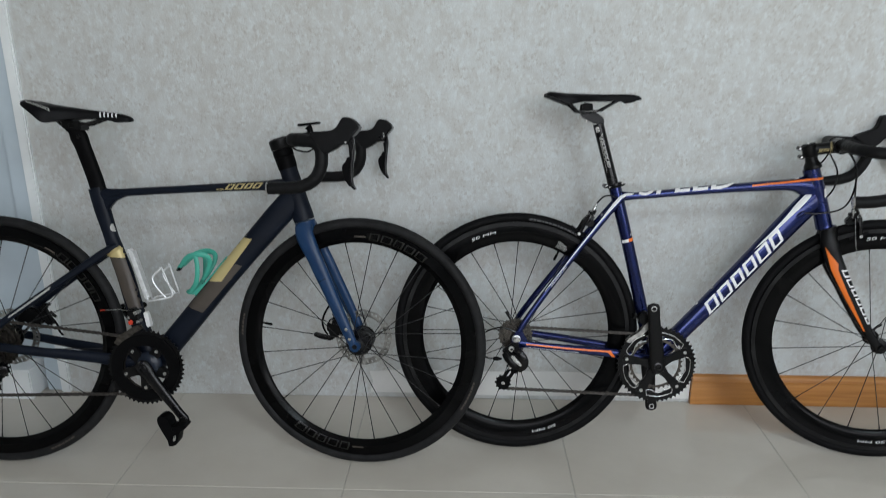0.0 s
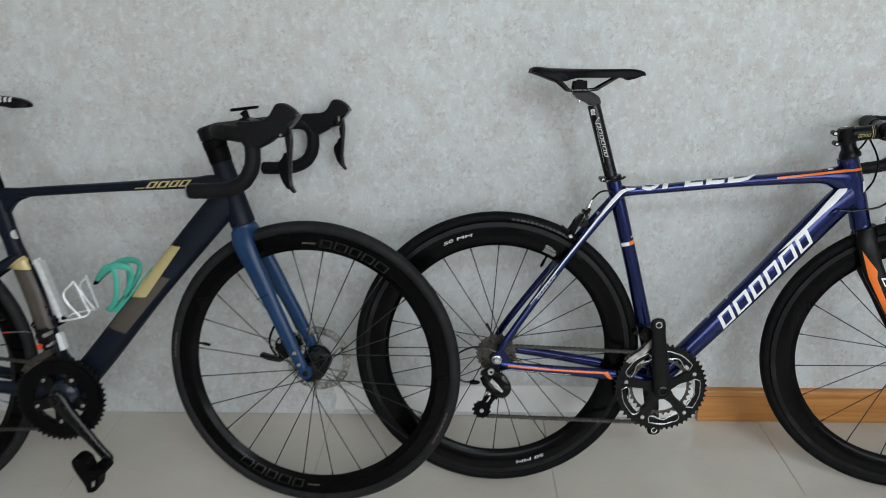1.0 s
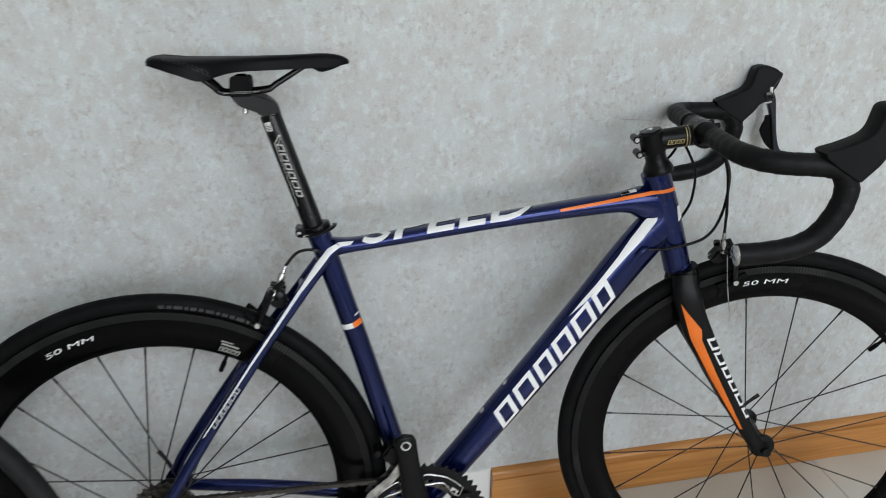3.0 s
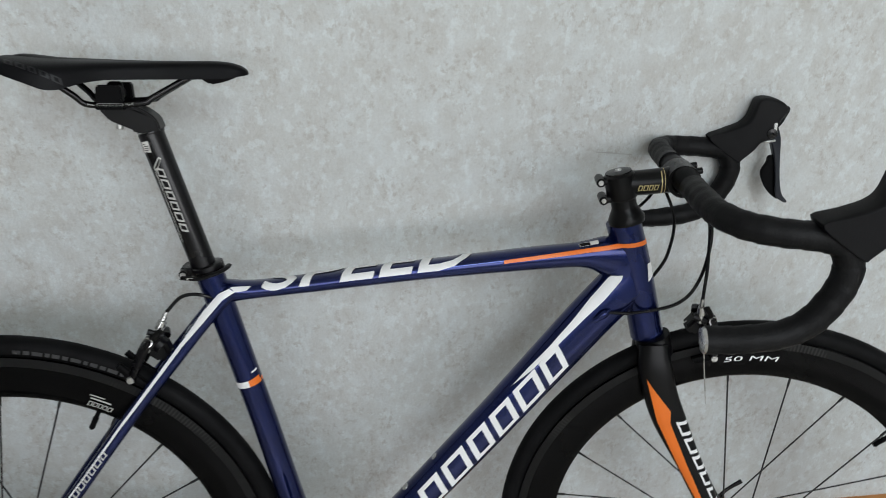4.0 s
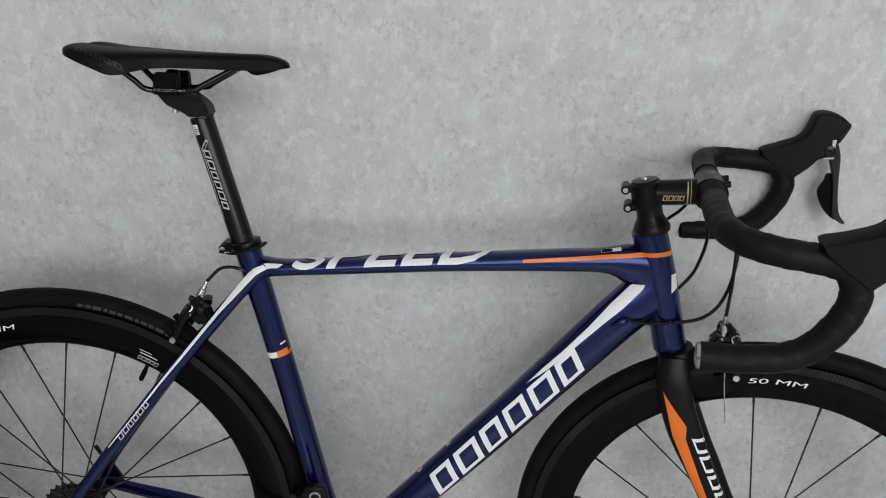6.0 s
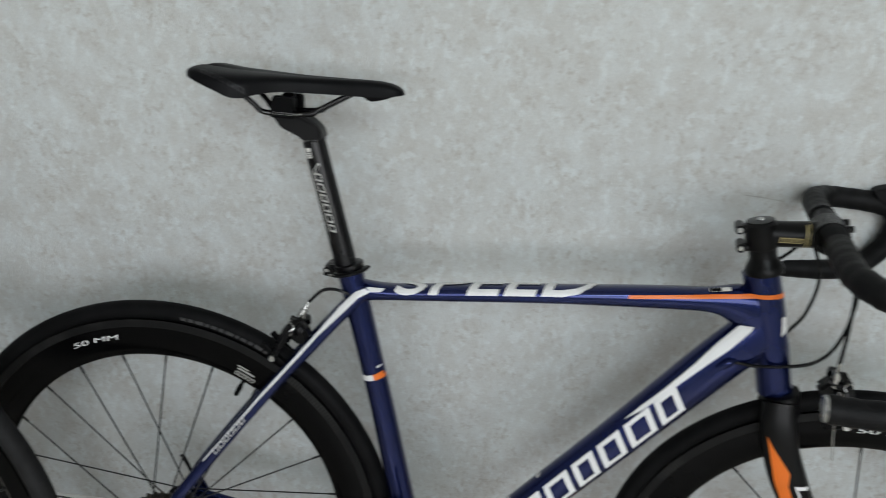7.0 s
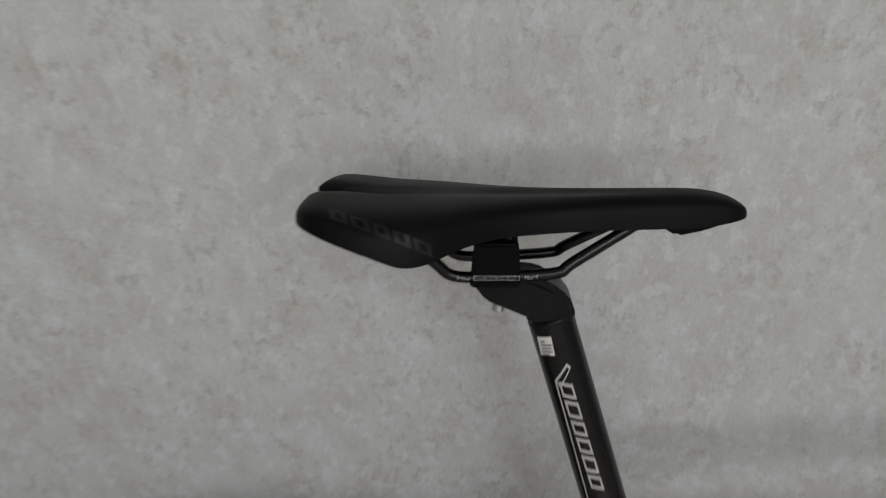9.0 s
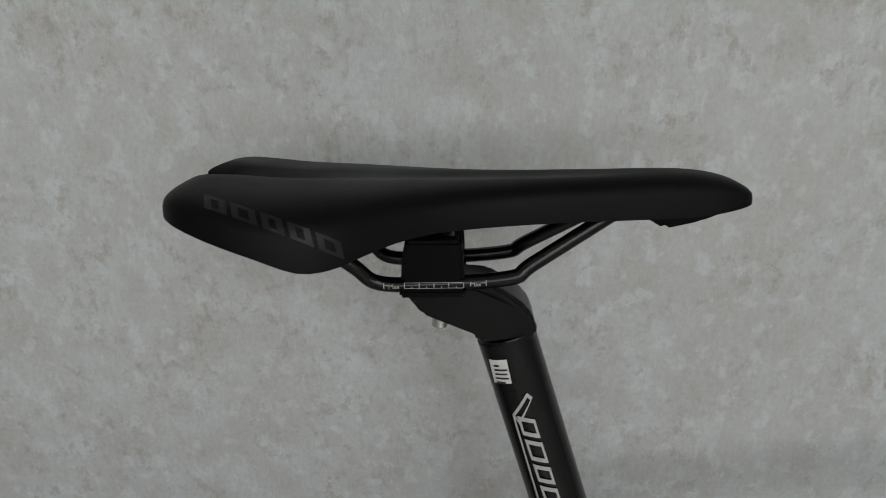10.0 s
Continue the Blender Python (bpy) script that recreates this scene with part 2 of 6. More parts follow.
def tube(bm, pts, r, n=10, steps=6, cap=True):
    rr = r if isinstance(r, (list, tuple)) else [r] * len(pts)
    return sweep(bm, pts, [(x, x) for x in rr], n, steps, None, cap)


def lathe(bm, prof, centre, n=64, axis="y", a0=0.0, a1=2 * math.pi, shut=True):
    """Turns the closed profile [(radius, offset)] round an axis through centre."""
    full = abs(a1 - a0 - 2 * math.pi) < 1e-6
    count = n if full else n + 1
    c = Vector(centre)
    rings = []
    for i in range(count):
        a = a0 + (a1 - a0) * i / n
        ring = []
        for r, o in prof:
            if axis == "y":
                q = V(r * math.cos(a), o, r * math.sin(a))
            elif axis == "x":
                q = V(o, r * math.cos(a), r * math.sin(a))
            else:
                q = V(r * math.cos(a), r * math.sin(a), o)
            ring.append(bm.verts.new(c + q))
        rings.append(ring)
    m = len(prof)
    for i in range(n):
        r0, r1 = rings[i], rings[(i + 1) % count]
        for k in range(m if shut else m - 1):
            bm.faces.new((r0[k], r0[(k + 1) % m], r1[(k + 1) % m], r1[k]))
    return bm


def rod(bm, p, q, r, n=10, bevel=0.0):
    """A straight cylinder with softened ends."""
    p, q = Vector(p), Vector(q)
    d = (q - p).normalized()
    e = bevel or r * 0.15
    return sweep(bm, [p, p + d * e, q - d * e, q], [(r - e, r - e), (r, r), (r, r), (r - e, r - e)], n, 1, None)


def prism(bm, poly, y0, y1, bevel=0.0, m=None):
    """A plate: the outline (x, z) between y0 and y1, edges bevelled."""
    t = bmesh.new()
    vs = [t.verts.new((x, y0, z)) for x, z in poly]
    f = t.faces.new(vs)
    ext = bmesh.ops.extrude_face_region(t, geom=[f])
    bmesh.ops.translate(t, verts=[v for v in ext["geom"] if isinstance(v, bmesh.types.BMVert)], vec=(0, y1 - y0, 0))
    if bevel:
        bmesh.ops.bevel(t, geom=list(t.edges), offset=bevel, segments=2, affect="EDGES", clamp_overlap=True)
    join(bm, t, m)
    return bm


def join(bm, other, m=None):
    mp = {}
    for v in other.verts:
        mp[v] = bm.verts.new(m @ v.co if m is not None else v.co)
    for f in other.faces:
        bm.faces.new([mp[v] for v in f.verts])
    other.free()


def box(bm, x0, x1, y0, y1, z0, z1, bevel=0.0):
    return prism(bm, [(x0, z0), (x1, z0), (x1, z1), (x0, z1)], y0, y1, bevel)


def arc(cx, cz, r, a0, a1, n):
    return [(cx + r * math.cos(radians(a0 + (a1 - a0) * i / n)), cz + r * math.sin(radians(a0 + (a1 - a0) * i / n))) for i in range(n + 1)]


def ring_plate(bm, outer, inner, y0, y1):
    """A plate with a hole: two outlines (x, z) with the same number of points."""
    n = len(outer)
    a = [bm.verts.new((x, y0, z)) for x, z in outer]
    b = [bm.verts.new((x, y0, z)) for x, z in inner]
    c = [bm.verts.new((x, y1, z)) for x, z in outer]
    d = [bm.verts.new((x, y1, z)) for x, z in inner]
    for i in range(n):
        j = (i + 1) % n
        for q in ((a[i], a[j], b[j], b[i]), (c[i], d[i], d[j], c[j]), (a[i], c[i], c[j], a[j]), (b[i], b[j], d[j], d[i])):
            bm.faces.new(q)
    return bm


def toothed(cx, cz, r, teeth, depth, per=6):
    """Outline of a toothed ring."""
    out = []
    for i in range(teeth * per):
        a = 2 * math.pi * i / (teeth * per)
        k = (i % per) / per
        h = max(0.0, 1 - abs(k - 0.5) * 3.2) ** 0.8
        out.append((cx + (r - depth + depth * h) * math.cos(a), cz + (r - depth + depth * h) * math.sin(a)))
    return out


def circle(cx, cz, r, n):
    return [(cx + r * math.cos(2 * math.pi * i / n), cz + r * math.sin(2 * math.pi * i / n)) for i in range(n)]


def refine(bm, longest):
    bmesh.ops.triangulate(bm, faces=bm.faces)
    for _ in range(5):
        es = [e for e in bm.edges if e.calc_length() > longest]
        if not es:
            break
        bmesh.ops.subdivide_edges(bm, edges=es, cuts=1)
        bmesh.ops.triangulate(bm, faces=[f for f in bm.faces if len(f.verts) > 3])


def laid(bm, tree, proud=0.0007, ray=(0, 1, 0)):
    """Lays flat shapes (x, z) on the near side of a surface."""
    ray = Vector(ray)
    gone = []
    for v in bm.verts:
        hit, normal, _, _ = tree.ray_cast(v.co - ray * (ray.dot(v.co) + 2.0), ray)
        if hit is None:
            gone.append(v)
        else:
            v.co = hit - ray * proud if normal is None else hit - proud * (ray + (normal if normal.dot(ray) > 0 else -normal)) * 0.5
    bmesh.ops.delete(bm, geom=gone, context="VERTS")
    return bm


def tree_of(ob):
    t = bmesh.new()
    t.from_mesh(ob.data)
    tree = BVHTree.FromBMesh(t)
    t.free()
    return tree


def flat(polys):
    bm = bmesh.new()
    for poly in polys:
        bm.faces.new([bm.verts.new((x, 0, z)) for x, z in poly])
    return bm


def decal(name, polys, ob, material, label="", longest=0.006, proud=0.0007, under=None):
    tree = tree_of(ob)
    for poly in polys:
        bm = flat([poly])
        refine(bm, longest)
        laid(bm, tree, proud)
        p = part(name, bm, material, under or ob, label)
    return p


def words(body, size, bold=0.0):
    """Flat mesh of lettering in the plane (x, z), its lower left corner at the origin."""
    cu = bpy.data.curves.new("lettering", "FONT")
    cu.body, cu.size, cu.resolution_u, cu.offset = body, size, 3, bold
    ob = new("lettering", cu)
    me = bpy.data.meshes.new_from_object(ob.evaluated_get(bpy.context.evaluated_depsgraph_get()))
    bpy.data.objects.remove(ob)
    bm = bmesh.new()
    bm.from_mesh(me)
    bpy.data.meshes.remove(me)
    for v in bm.verts:
        v.co = V(v.co.x, 0, v.co.y)
    x0, z0 = min(v.co.x for v in bm.verts), min(v.co.z for v in bm.verts)
    for v in bm.verts:
        v.co -= V(x0, 0, z0)
    return bm, max(v.co.x for v in bm.verts), max(v.co.z for v in bm.verts)


def mark_row(count, bar=0.17, slant=0.24):
    """A row of plain open slanted boxes of height 1 that stands in for a printed mark."""
    out, x = [], 0.0
    h = bar * 0.9

    def quad(x0, x1, z0, z1):
        return [(x0 + slant * z0, z0), (x1 + slant * z0, z0), (x1 + slant * z1, z1), (x0 + slant * z1, z1)]

    for k in range(count):
        w = (0.74, 0.82, 0.70)[k % 3]
        out.append(quad(x, x + bar, 0, 1))
        out.append(quad(x + w - bar, x + w, 0, 1))
        out.append(quad(x + bar, x + w - bar, 0, h))
        out.append(quad(x + bar, x + w - bar, 1 - h, 1))
        x += w + 0.16
    return out, x - 0.16 + slant


def along(polys, p, q, width, height, lift=0.0):
    """Places a row of shapes of that width and height 1 from p to q, standing up to the left of the way."""
    p, q = Vector(p), Vector(q)
    d = (q - p) / width
    up = Vector((-(q - p).y, (q - p).x)).normalized() * height
    return [[tuple(p + d * x + up * (z + lift)) for x, z in poly] for poly in polys]


# ---- the room ----
WALL_Y, LEFT_X, RIGHT_X, TOP_Z = 2.6, -3.2, 4.2, 2.85


def wall_box(name, x0, x1, y0, y1, z0, z1, material, label, category="wall"):
    bm = bmesh.new()
    box(bm, x0, x1, y0, y1, z0, z1)
    return tagged(part(name, bm, material, None, smooth=False), label, category, kind="structure")


DOOR_X = -1.203
wall_box("wall_north", DOOR_X, RIGHT_X, WALL_Y, WALL_Y + 0.15, 0, TOP_Z, WALLPAPER, "wall with mottled pale grey embossed wallpaper")
wall_box("wall_north_end", LEFT_X, -2.32, WALL_Y, WALL_Y + 0.15, 0, TOP_Z, WALLPAPER, "wall with mottled pale grey embossed wallpaper")
wall_box("wall_north_lintel", -2.32, DOOR_X, WALL_Y, WALL_Y + 0.15, 2.16, TOP_Z, WALLPAPER, "wallpapered wall over the door opening")
wall_box("wall_east", RIGHT_X, RIGHT_X + 0.15, BACK_Y, WALL_Y + 0.15, 0, TOP_Z, WALLPAPER, "plain pale grey papered side wall")
wall_box("wall_west", LEFT_X - 0.15, LEFT_X, BACK_Y, WALL_Y + 0.15, 0, TOP_Z, WALLPAPER, "plain pale grey papered side wall")
bm = bmesh.new()
box(bm, LEFT_X, WIN_X0, BACK_Y - 0.2, BACK_Y, 0, TOP_Z)
box(bm, WIN_X1, RIGHT_X, BACK_Y - 0.2, BACK_Y, 0, TOP_Z)
box(bm, WIN_X0, WIN_X1, BACK_Y - 0.2, BACK_Y, 0, WIN_Z0)
box(bm, WIN_X0, WIN_X1, BACK_Y - 0.2, BACK_Y, WIN_Z1, TOP_Z)
tagged(part("wall_south", bm, WALLPAPER, None, smooth=False), "plain pale grey wall with a wide window opening", "wall", kind="structure")
# assumed round ceiling lamp, unseen; its disc is sized for soft shadows
bm = bmesh.new()
lathe(bm, [(0.02, 2.75), (0.50, 2.75), (0.515, 2.765), (0.515, 2.848), (0.02, 2.848)], (LAMP_X, LAMP_Y, 0), 40, "z")
tagged(part("ceiling_light", bm, PAINT_WHITE, None), "round white ceiling lamp, unseen, assumed from the shadows", "ceiling lamp")
bm = bmesh.new()
box(bm, LEFT_X - 0.15, RIGHT_X + 0.15, BACK_Y - 0.2, WALL_Y + 0.15, TOP_Z, TOP_Z + 0.1)
tagged(part("ceiling", bm, CEILING, None, smooth=False), "plain white painted flat ceiling", "ceiling", kind="structure")

# White window frame round the opening.
bm = bmesh.new()
for x0, x1, z0, z1 in ((WIN_X0, WIN_X0 + 0.05, WIN_Z0, WIN_Z1), (WIN_X1 - 0.05, WIN_X1, WIN_Z0, WIN_Z1), (WIN_X0 + 0.05, WIN_X1 - 0.05, WIN_Z0, WIN_Z0 + 0.05), (WIN_X0 + 0.05, WIN_X1 - 0.05, WIN_Z1 - 0.05, WIN_Z1)):
    box(bm, x0, x1, BACK_Y - 0.12, BACK_Y - 0.06, z0, z1, 0.004)
tagged(part("window_1", bm, PAINT_WHITE, None), "white painted frame of the wide daylight window", "window", kind="structure")

# Door surround at the west end of the papered wall.
bm = bmesh.new()
prism(bm, [(-1.235, 0), (DOOR_X, 0), (DOOR_X, 2.2), (-1.235, 2.2)], WALL_Y - 0.012, WALL_Y + 0.15, 0.004)
trim = tagged(part("trim", bm, PAINT_WHITE, None), "narrow white painted trim beside the papered wall", "trim", kind="structure")
bm = bmesh.new()
box(bm, -1.289, -1.2354, WALL_Y + 0.004, WALL_Y + 0.15, 0, 2.2, 0.003)
tagged(part("door_jamb", bm, PAINT_BLUE, None), "pale blue-grey painted door jamb", "door jamb", kind="structure")
# Dark strip stands in for the gap between door and jamb.
bm = bmesh.new()
box(bm, -1.299, -1.2895, WALL_Y + 0.03, WALL_Y + 0.12, 0.0, 2.2)
tagged(part("door_seal", bm, DARK_GAP, None), "dark strip filling the gap between door and jamb", "seal", kind="structure")
bm = bmesh.new()
box(bm, -2.32, -1.2995, WALL_Y + 0.045, WALL_Y + 0.085, 0.012, 2.155, 0.003)
door = part("door_1", bm, PAINT_BLUE, None)
tagged(door, "closed pale blue-grey painted door leaf", "door", kind="structure")
bm = bmesh.new()
box(bm, -2.2, -1.46, WALL_Y + 0.036, WALL_Y + 0.0445, 0.25, 0.95, 0.004)
part("door_panel", bm, PAINT_BLUE, door)
bm = bmesh.new()
box(bm, -2.2, -1.46, WALL_Y + 0.036, WALL_Y + 0.0445, 1.1, 1.95, 0.004)
part("door_panel", bm, PAINT_BLUE, door)
bm = bmesh.new()
box(bm, -1.53, -1.301, WALL_Y - 0.062, WALL_Y + 0.034, 0.0, 0.105, 0.004)
tagged(part("door_stop_block", bm, PAINT_WHITE, None), "low white block on the floor at the door", "block")

# Missing length of skirting shows a white plaster strip; the wooden one follows.
bm = bmesh.new()
prism(bm, [(-0.200, 0.018), (-0.192, 0.060), (-0.203, 0.094), (-0.10, 0.101), (0.12, 0.098), (0.36, 0.103), (0.60, 0.099), (0.840, 0.101), (0.840, 0.012), (0.5, 0.016), (0.2, 0.013), (0.0, 0.017)], WALL_Y - 0.0035, WALL_Y + 0.01, 0.001)
tagged(part("plaster_strip", bm, PLASTER, None), "rough white plaster strip where the skirting is missing", "plaster", kind="structure")
bm = bmesh.new()
prism(bm, [(0, 0.001), (0, 0.095), (0.004, 0.101), (0.010, 0.103), (0.0165, 0.103), (0.0165, 0.001)], 0.0, RIGHT_X - 0.842, 0.0, Matrix(((0, 1, 0, 0.842), (1, 0, 0, WALL_Y - 0.0165), (0, 0, 1, 0), (0, 0, 0, 1))))
base = tagged(part("baseboard", bm, WOOD, None, angle=60), "varnished orange-brown wooden skirting board", "skirting board", kind="structure")
bm = bmesh.new()
box(bm, 0.843, RIGHT_X - 0.01, WALL_Y - 0.0195, WALL_Y - 0.0166, 0.078, 0.084, 0.001)
part("bead", bm, WOOD, base)
# Hairline scratch in the wallpaper.
bm = bmesh.new()
prism(bm, [(1.055, 0.8485), (1.075, 0.8475), (1.112, 0.8440), (1.112, 0.8428), (1.075, 0.8458), (1.055, 0.8472)], WALL_Y - 0.0006, WALL_Y + 0.001)
tagged(part("wall_scratch", bm, GREY_PRINT, None), "short scratch in the papered wall", "scratch", kind="structure")

# Floor: a bed with single polished tiles.
bm = bmesh.new()
box(bm, LEFT_X - 0.15, RIGHT_X + 0.15, BACK_Y - 0.2, WALL_Y + 0.15, -0.06, -0.0015)
floor = tagged(part("floor", bm, GROUT, None, smooth=False), "glossy cream floor tiles with narrow joints", "floor", kind="structure")


# ---- bicycle parts ----
def wheel(bike, name, cx, cz, R, tr, ri, spokes, m=None, track=True, phase=7.5, flange=0.031, cross=62):
    """A deep-rimmed wheel: rim with tyre, hub and single spokes. phase: degrees to the first spoke; cross: how far round the hub they lean."""
    ro = R - 2 * tr + 0.003
    half = [(ro, 0.0118), (ro - 0.012, 0.0120), (ro - 0.026, 0.0126), (ri + 0.014, 0.0102), (ri + 0.004, 0.0062), (ri, 0.0022)]
    prof = [(r, -y) for r, y in half] + [(r, y) for r, y in half[::-1]] + [(ro - 0.004, 0.008), (ro - 0.004, -0.008)]
    bm = bmesh.new()
    lathe(bm, prof, (cx, 0, cz), 128)
    rim = part(name, bm, CARBON, bike, "deep black carbon rim", m)
    bm = bmesh.new()
    prof = [(R - tr + tr * math.cos(a) * 1.0, tr * math.sin(a)) for a in [2 * math.pi * k / 18 for k in range(18)]]
    lathe(bm, prof, (cx, 0, cz), 128)
    part("tyre", bm, RUBBER if track else RUBBER_GREY, rim, "black rubber tyre")
    if track:
        grooved = track_mat(cx, cz)
        for s in (-1, 1):
            bm = bmesh.new()
            lathe(bm, [(ro - 0.0005, s * 0.0119), (ro - 0.0005, s * 0.0125), (ro - 0.0115, s * 0.0128), (ro - 0.0115, s * 0.0119)], (cx, 0, cz), 128)
            part("brake_track", bm, grooved, rim, "finely grooved brake track")
    bm = bmesh.new()
    lathe(bm, [(0.004, -0.05), (0.009, -0.048), (0.010, -0.005 - flange), (0.021, -0.002 - flange), (0.0215, 0.002 - flange), (0.013, 0.007 - flange), (0.0105, 0.0), (0.013, flange - 0.007), (0.0215, flange - 0.002), (0.021, flange + 0.002), (0.010, flange + 0.005), (0.009, 0.048), (0.004, 0.05)], (cx, 0, cz), 24)
    part("hub", bm, BLACK_ALLOY, rim)
    meshes = []
    for side in (-1, 1):
        for lead in (-1, 1):
            bm = bmesh.new()
            a = radians(cross) * lead
            p = V(0.0195 * math.sin(a), side * flange, 0.0195 * math.cos(a))
            q = V(0.0, side * 0.001, ri + 0.004)
            d = (q - p).normalized()
            sweep(bm, [p, q - d * 0.016, q - d * 0.0155, q], [(0.0012, 0.0010), (0.0012, 0.0010), (0.0018, 0.0018), (0.0018, 0.0018)], 6, 1, (0, 1, 0))
            ob = part("spoke", bm, SPOKE, rim)
            meshes.append((side, lead, ob.data))
            bpy.data.objects.remove(ob)
    for i in range(spokes):
        side = -1 if i % 2 == 0 else 1
        lead = -1 if (i // 2) % 2 == 0 else 1
        me = next(k for s, l, k in meshes if s == side and l == lead)
        ob = new("spoke", me)
        ob.parent = rim
        ob.matrix_basis = Matrix.Translation((cx, 0, cz)) @ Matrix.Rotation(2 * math.pi * i / spokes + radians(phase), 4, "Y")
    return rim, ro


def rim_words(rim, cx, cz, angle, body, size, r_mid, material, wide=1.25):
    """Lettering bent along the side of a rim; angle of its middle in degrees."""
    bm, w, h = words(body, size, 0.0)
    w *= wide
    refine(bm, 0.006)
    for v in bm.verts:
        x, z = v.co.x * wide + v.co.z * 0.3, v.co.z
        a = radians(angle) - (x - w / 2) / r_mid
        r = r_mid - h / 2 + z
        v.co = V(cx + r * math.cos(a), -0.0136, cz + r * math.sin(a))
    tree = tree_of(rim)
    laid(bm, tree, 0.0010)
    return part("lettering", bm, material, rim)


def rim_shapes(rim, cx, cz, angle, polys, width, height, r_mid, span, material, name="decal"):
    """A row of plain shapes bent along the side of a rim over that many degrees."""
    tree = tree_of(rim)
    for poly in polys:
        bm = flat([poly])
        refine(bm, 0.25)
        for v in bm.verts:
            a = radians(angle + span / 2 - v.co.x / width * span)
            r = r_mid + (v.co.z - 0.5) * height
            v.co = V(cx + r * math.cos(a), 0, cz + r * math.sin(a))
        laid(bm, tree, 0.0008)
        part(name, bm, material, rim)


def tyre_marks(rim, cx, cz, R, tr, angle, span, material):
    """Small worn bars of print on the side of a tyre."""
    a = angle - span / 2
    i = 0
    while a < angle + span / 2:
        bm = bmesh.new()
        w = (1.5, 0.9, 2.1, 1.2)[i % 4]
        r0, r1 = R - tr - 0.0045, R - tr + 0.0005
        y = -tr - 0.0003
        c = [bm.verts.new((cx + r * math.cos(radians(b)), y, cz + r * math.sin(radians(b)))) for r, b in ((r0, a), (r0, a + w), (r1, a + w), (r1, a))]
        bm.faces.new(c)
        part("print", bm, material, rim)
        a += w + 0.5
        i += 1


def valve(rim, cx, cz, ri, angle):
    bm = bmesh.new()
    d = V(math.cos(radians(angle)), 0, math.sin(radians(angle)))
    c = V(cx, 0, cz)
    tube(bm, [c + d * (ri + 0.002), c + d * (ri - 0.010), c + d * (ri - 0.0105), c + d * (ri - 0.026), c + d * (ri - 0.028)], [0.0028, 0.0028, 0.0038, 0.0036, 0.002], 10, 1)
    return part("valve", bm, BLACK_PLASTIC, rim, "black capped valve")


def drop_bar(bike, m, bx, bz, shape, tape_from, r=0.0152):
    """Drop handlebar: bare middle and a taped half on each side. shape: (x, y, z) from the middle of the bar, for one half."""
    bm = bmesh.new()
    tube(bm, [(bx, -tape_from, bz), (bx, -0.05, bz), (bx, -0.04, bz), (bx, 0.04, bz), (bx, 0.05, bz), (bx, tape_from, bz)], [0.0135, 0.0135, 0.0159, 0.0159, 0.0135, 0.0135], 16, 1)
    bar = part("handlebar", bm, BLACK_PLASTIC, bike, "black alloy drop handlebar", m)
    for s in (-1, 1):
        bm = bmesh.new()
        pts = [V(bx + x, s * y, bz + z) for x, y, z in shape]
        pts, rr = spline(pts, [(r, r)] * len(pts), 9)
        # the tape's overlapping turns
        rads, run = [], 0.0
        for i, p in enumerate(pts):
            run += (p - pts[i - 1]).length if i else 0
            k = (run / 0.021) % 1.0
            rads.append(r * (1.025 - 0.065 * k))
        tube(bm, pts, rads, 16, 1)
        part("bar_tape", bm, TAPE, bar, "black wrapped bar tape")
        bm = bmesh.new()
        d = (pts[-1] - pts[-2]).normalized()
        tube(bm, [pts[-1] - d * 0.001, pts[-1] + d * 0.003, pts[-1] + d * 0.0045], [r * 0.98, r * 0.9, r * 0.5], 16, 1)
        part("end_plug", bm, STEEL if s < 0 else BLACK_PLASTIC, bar)
    return bar


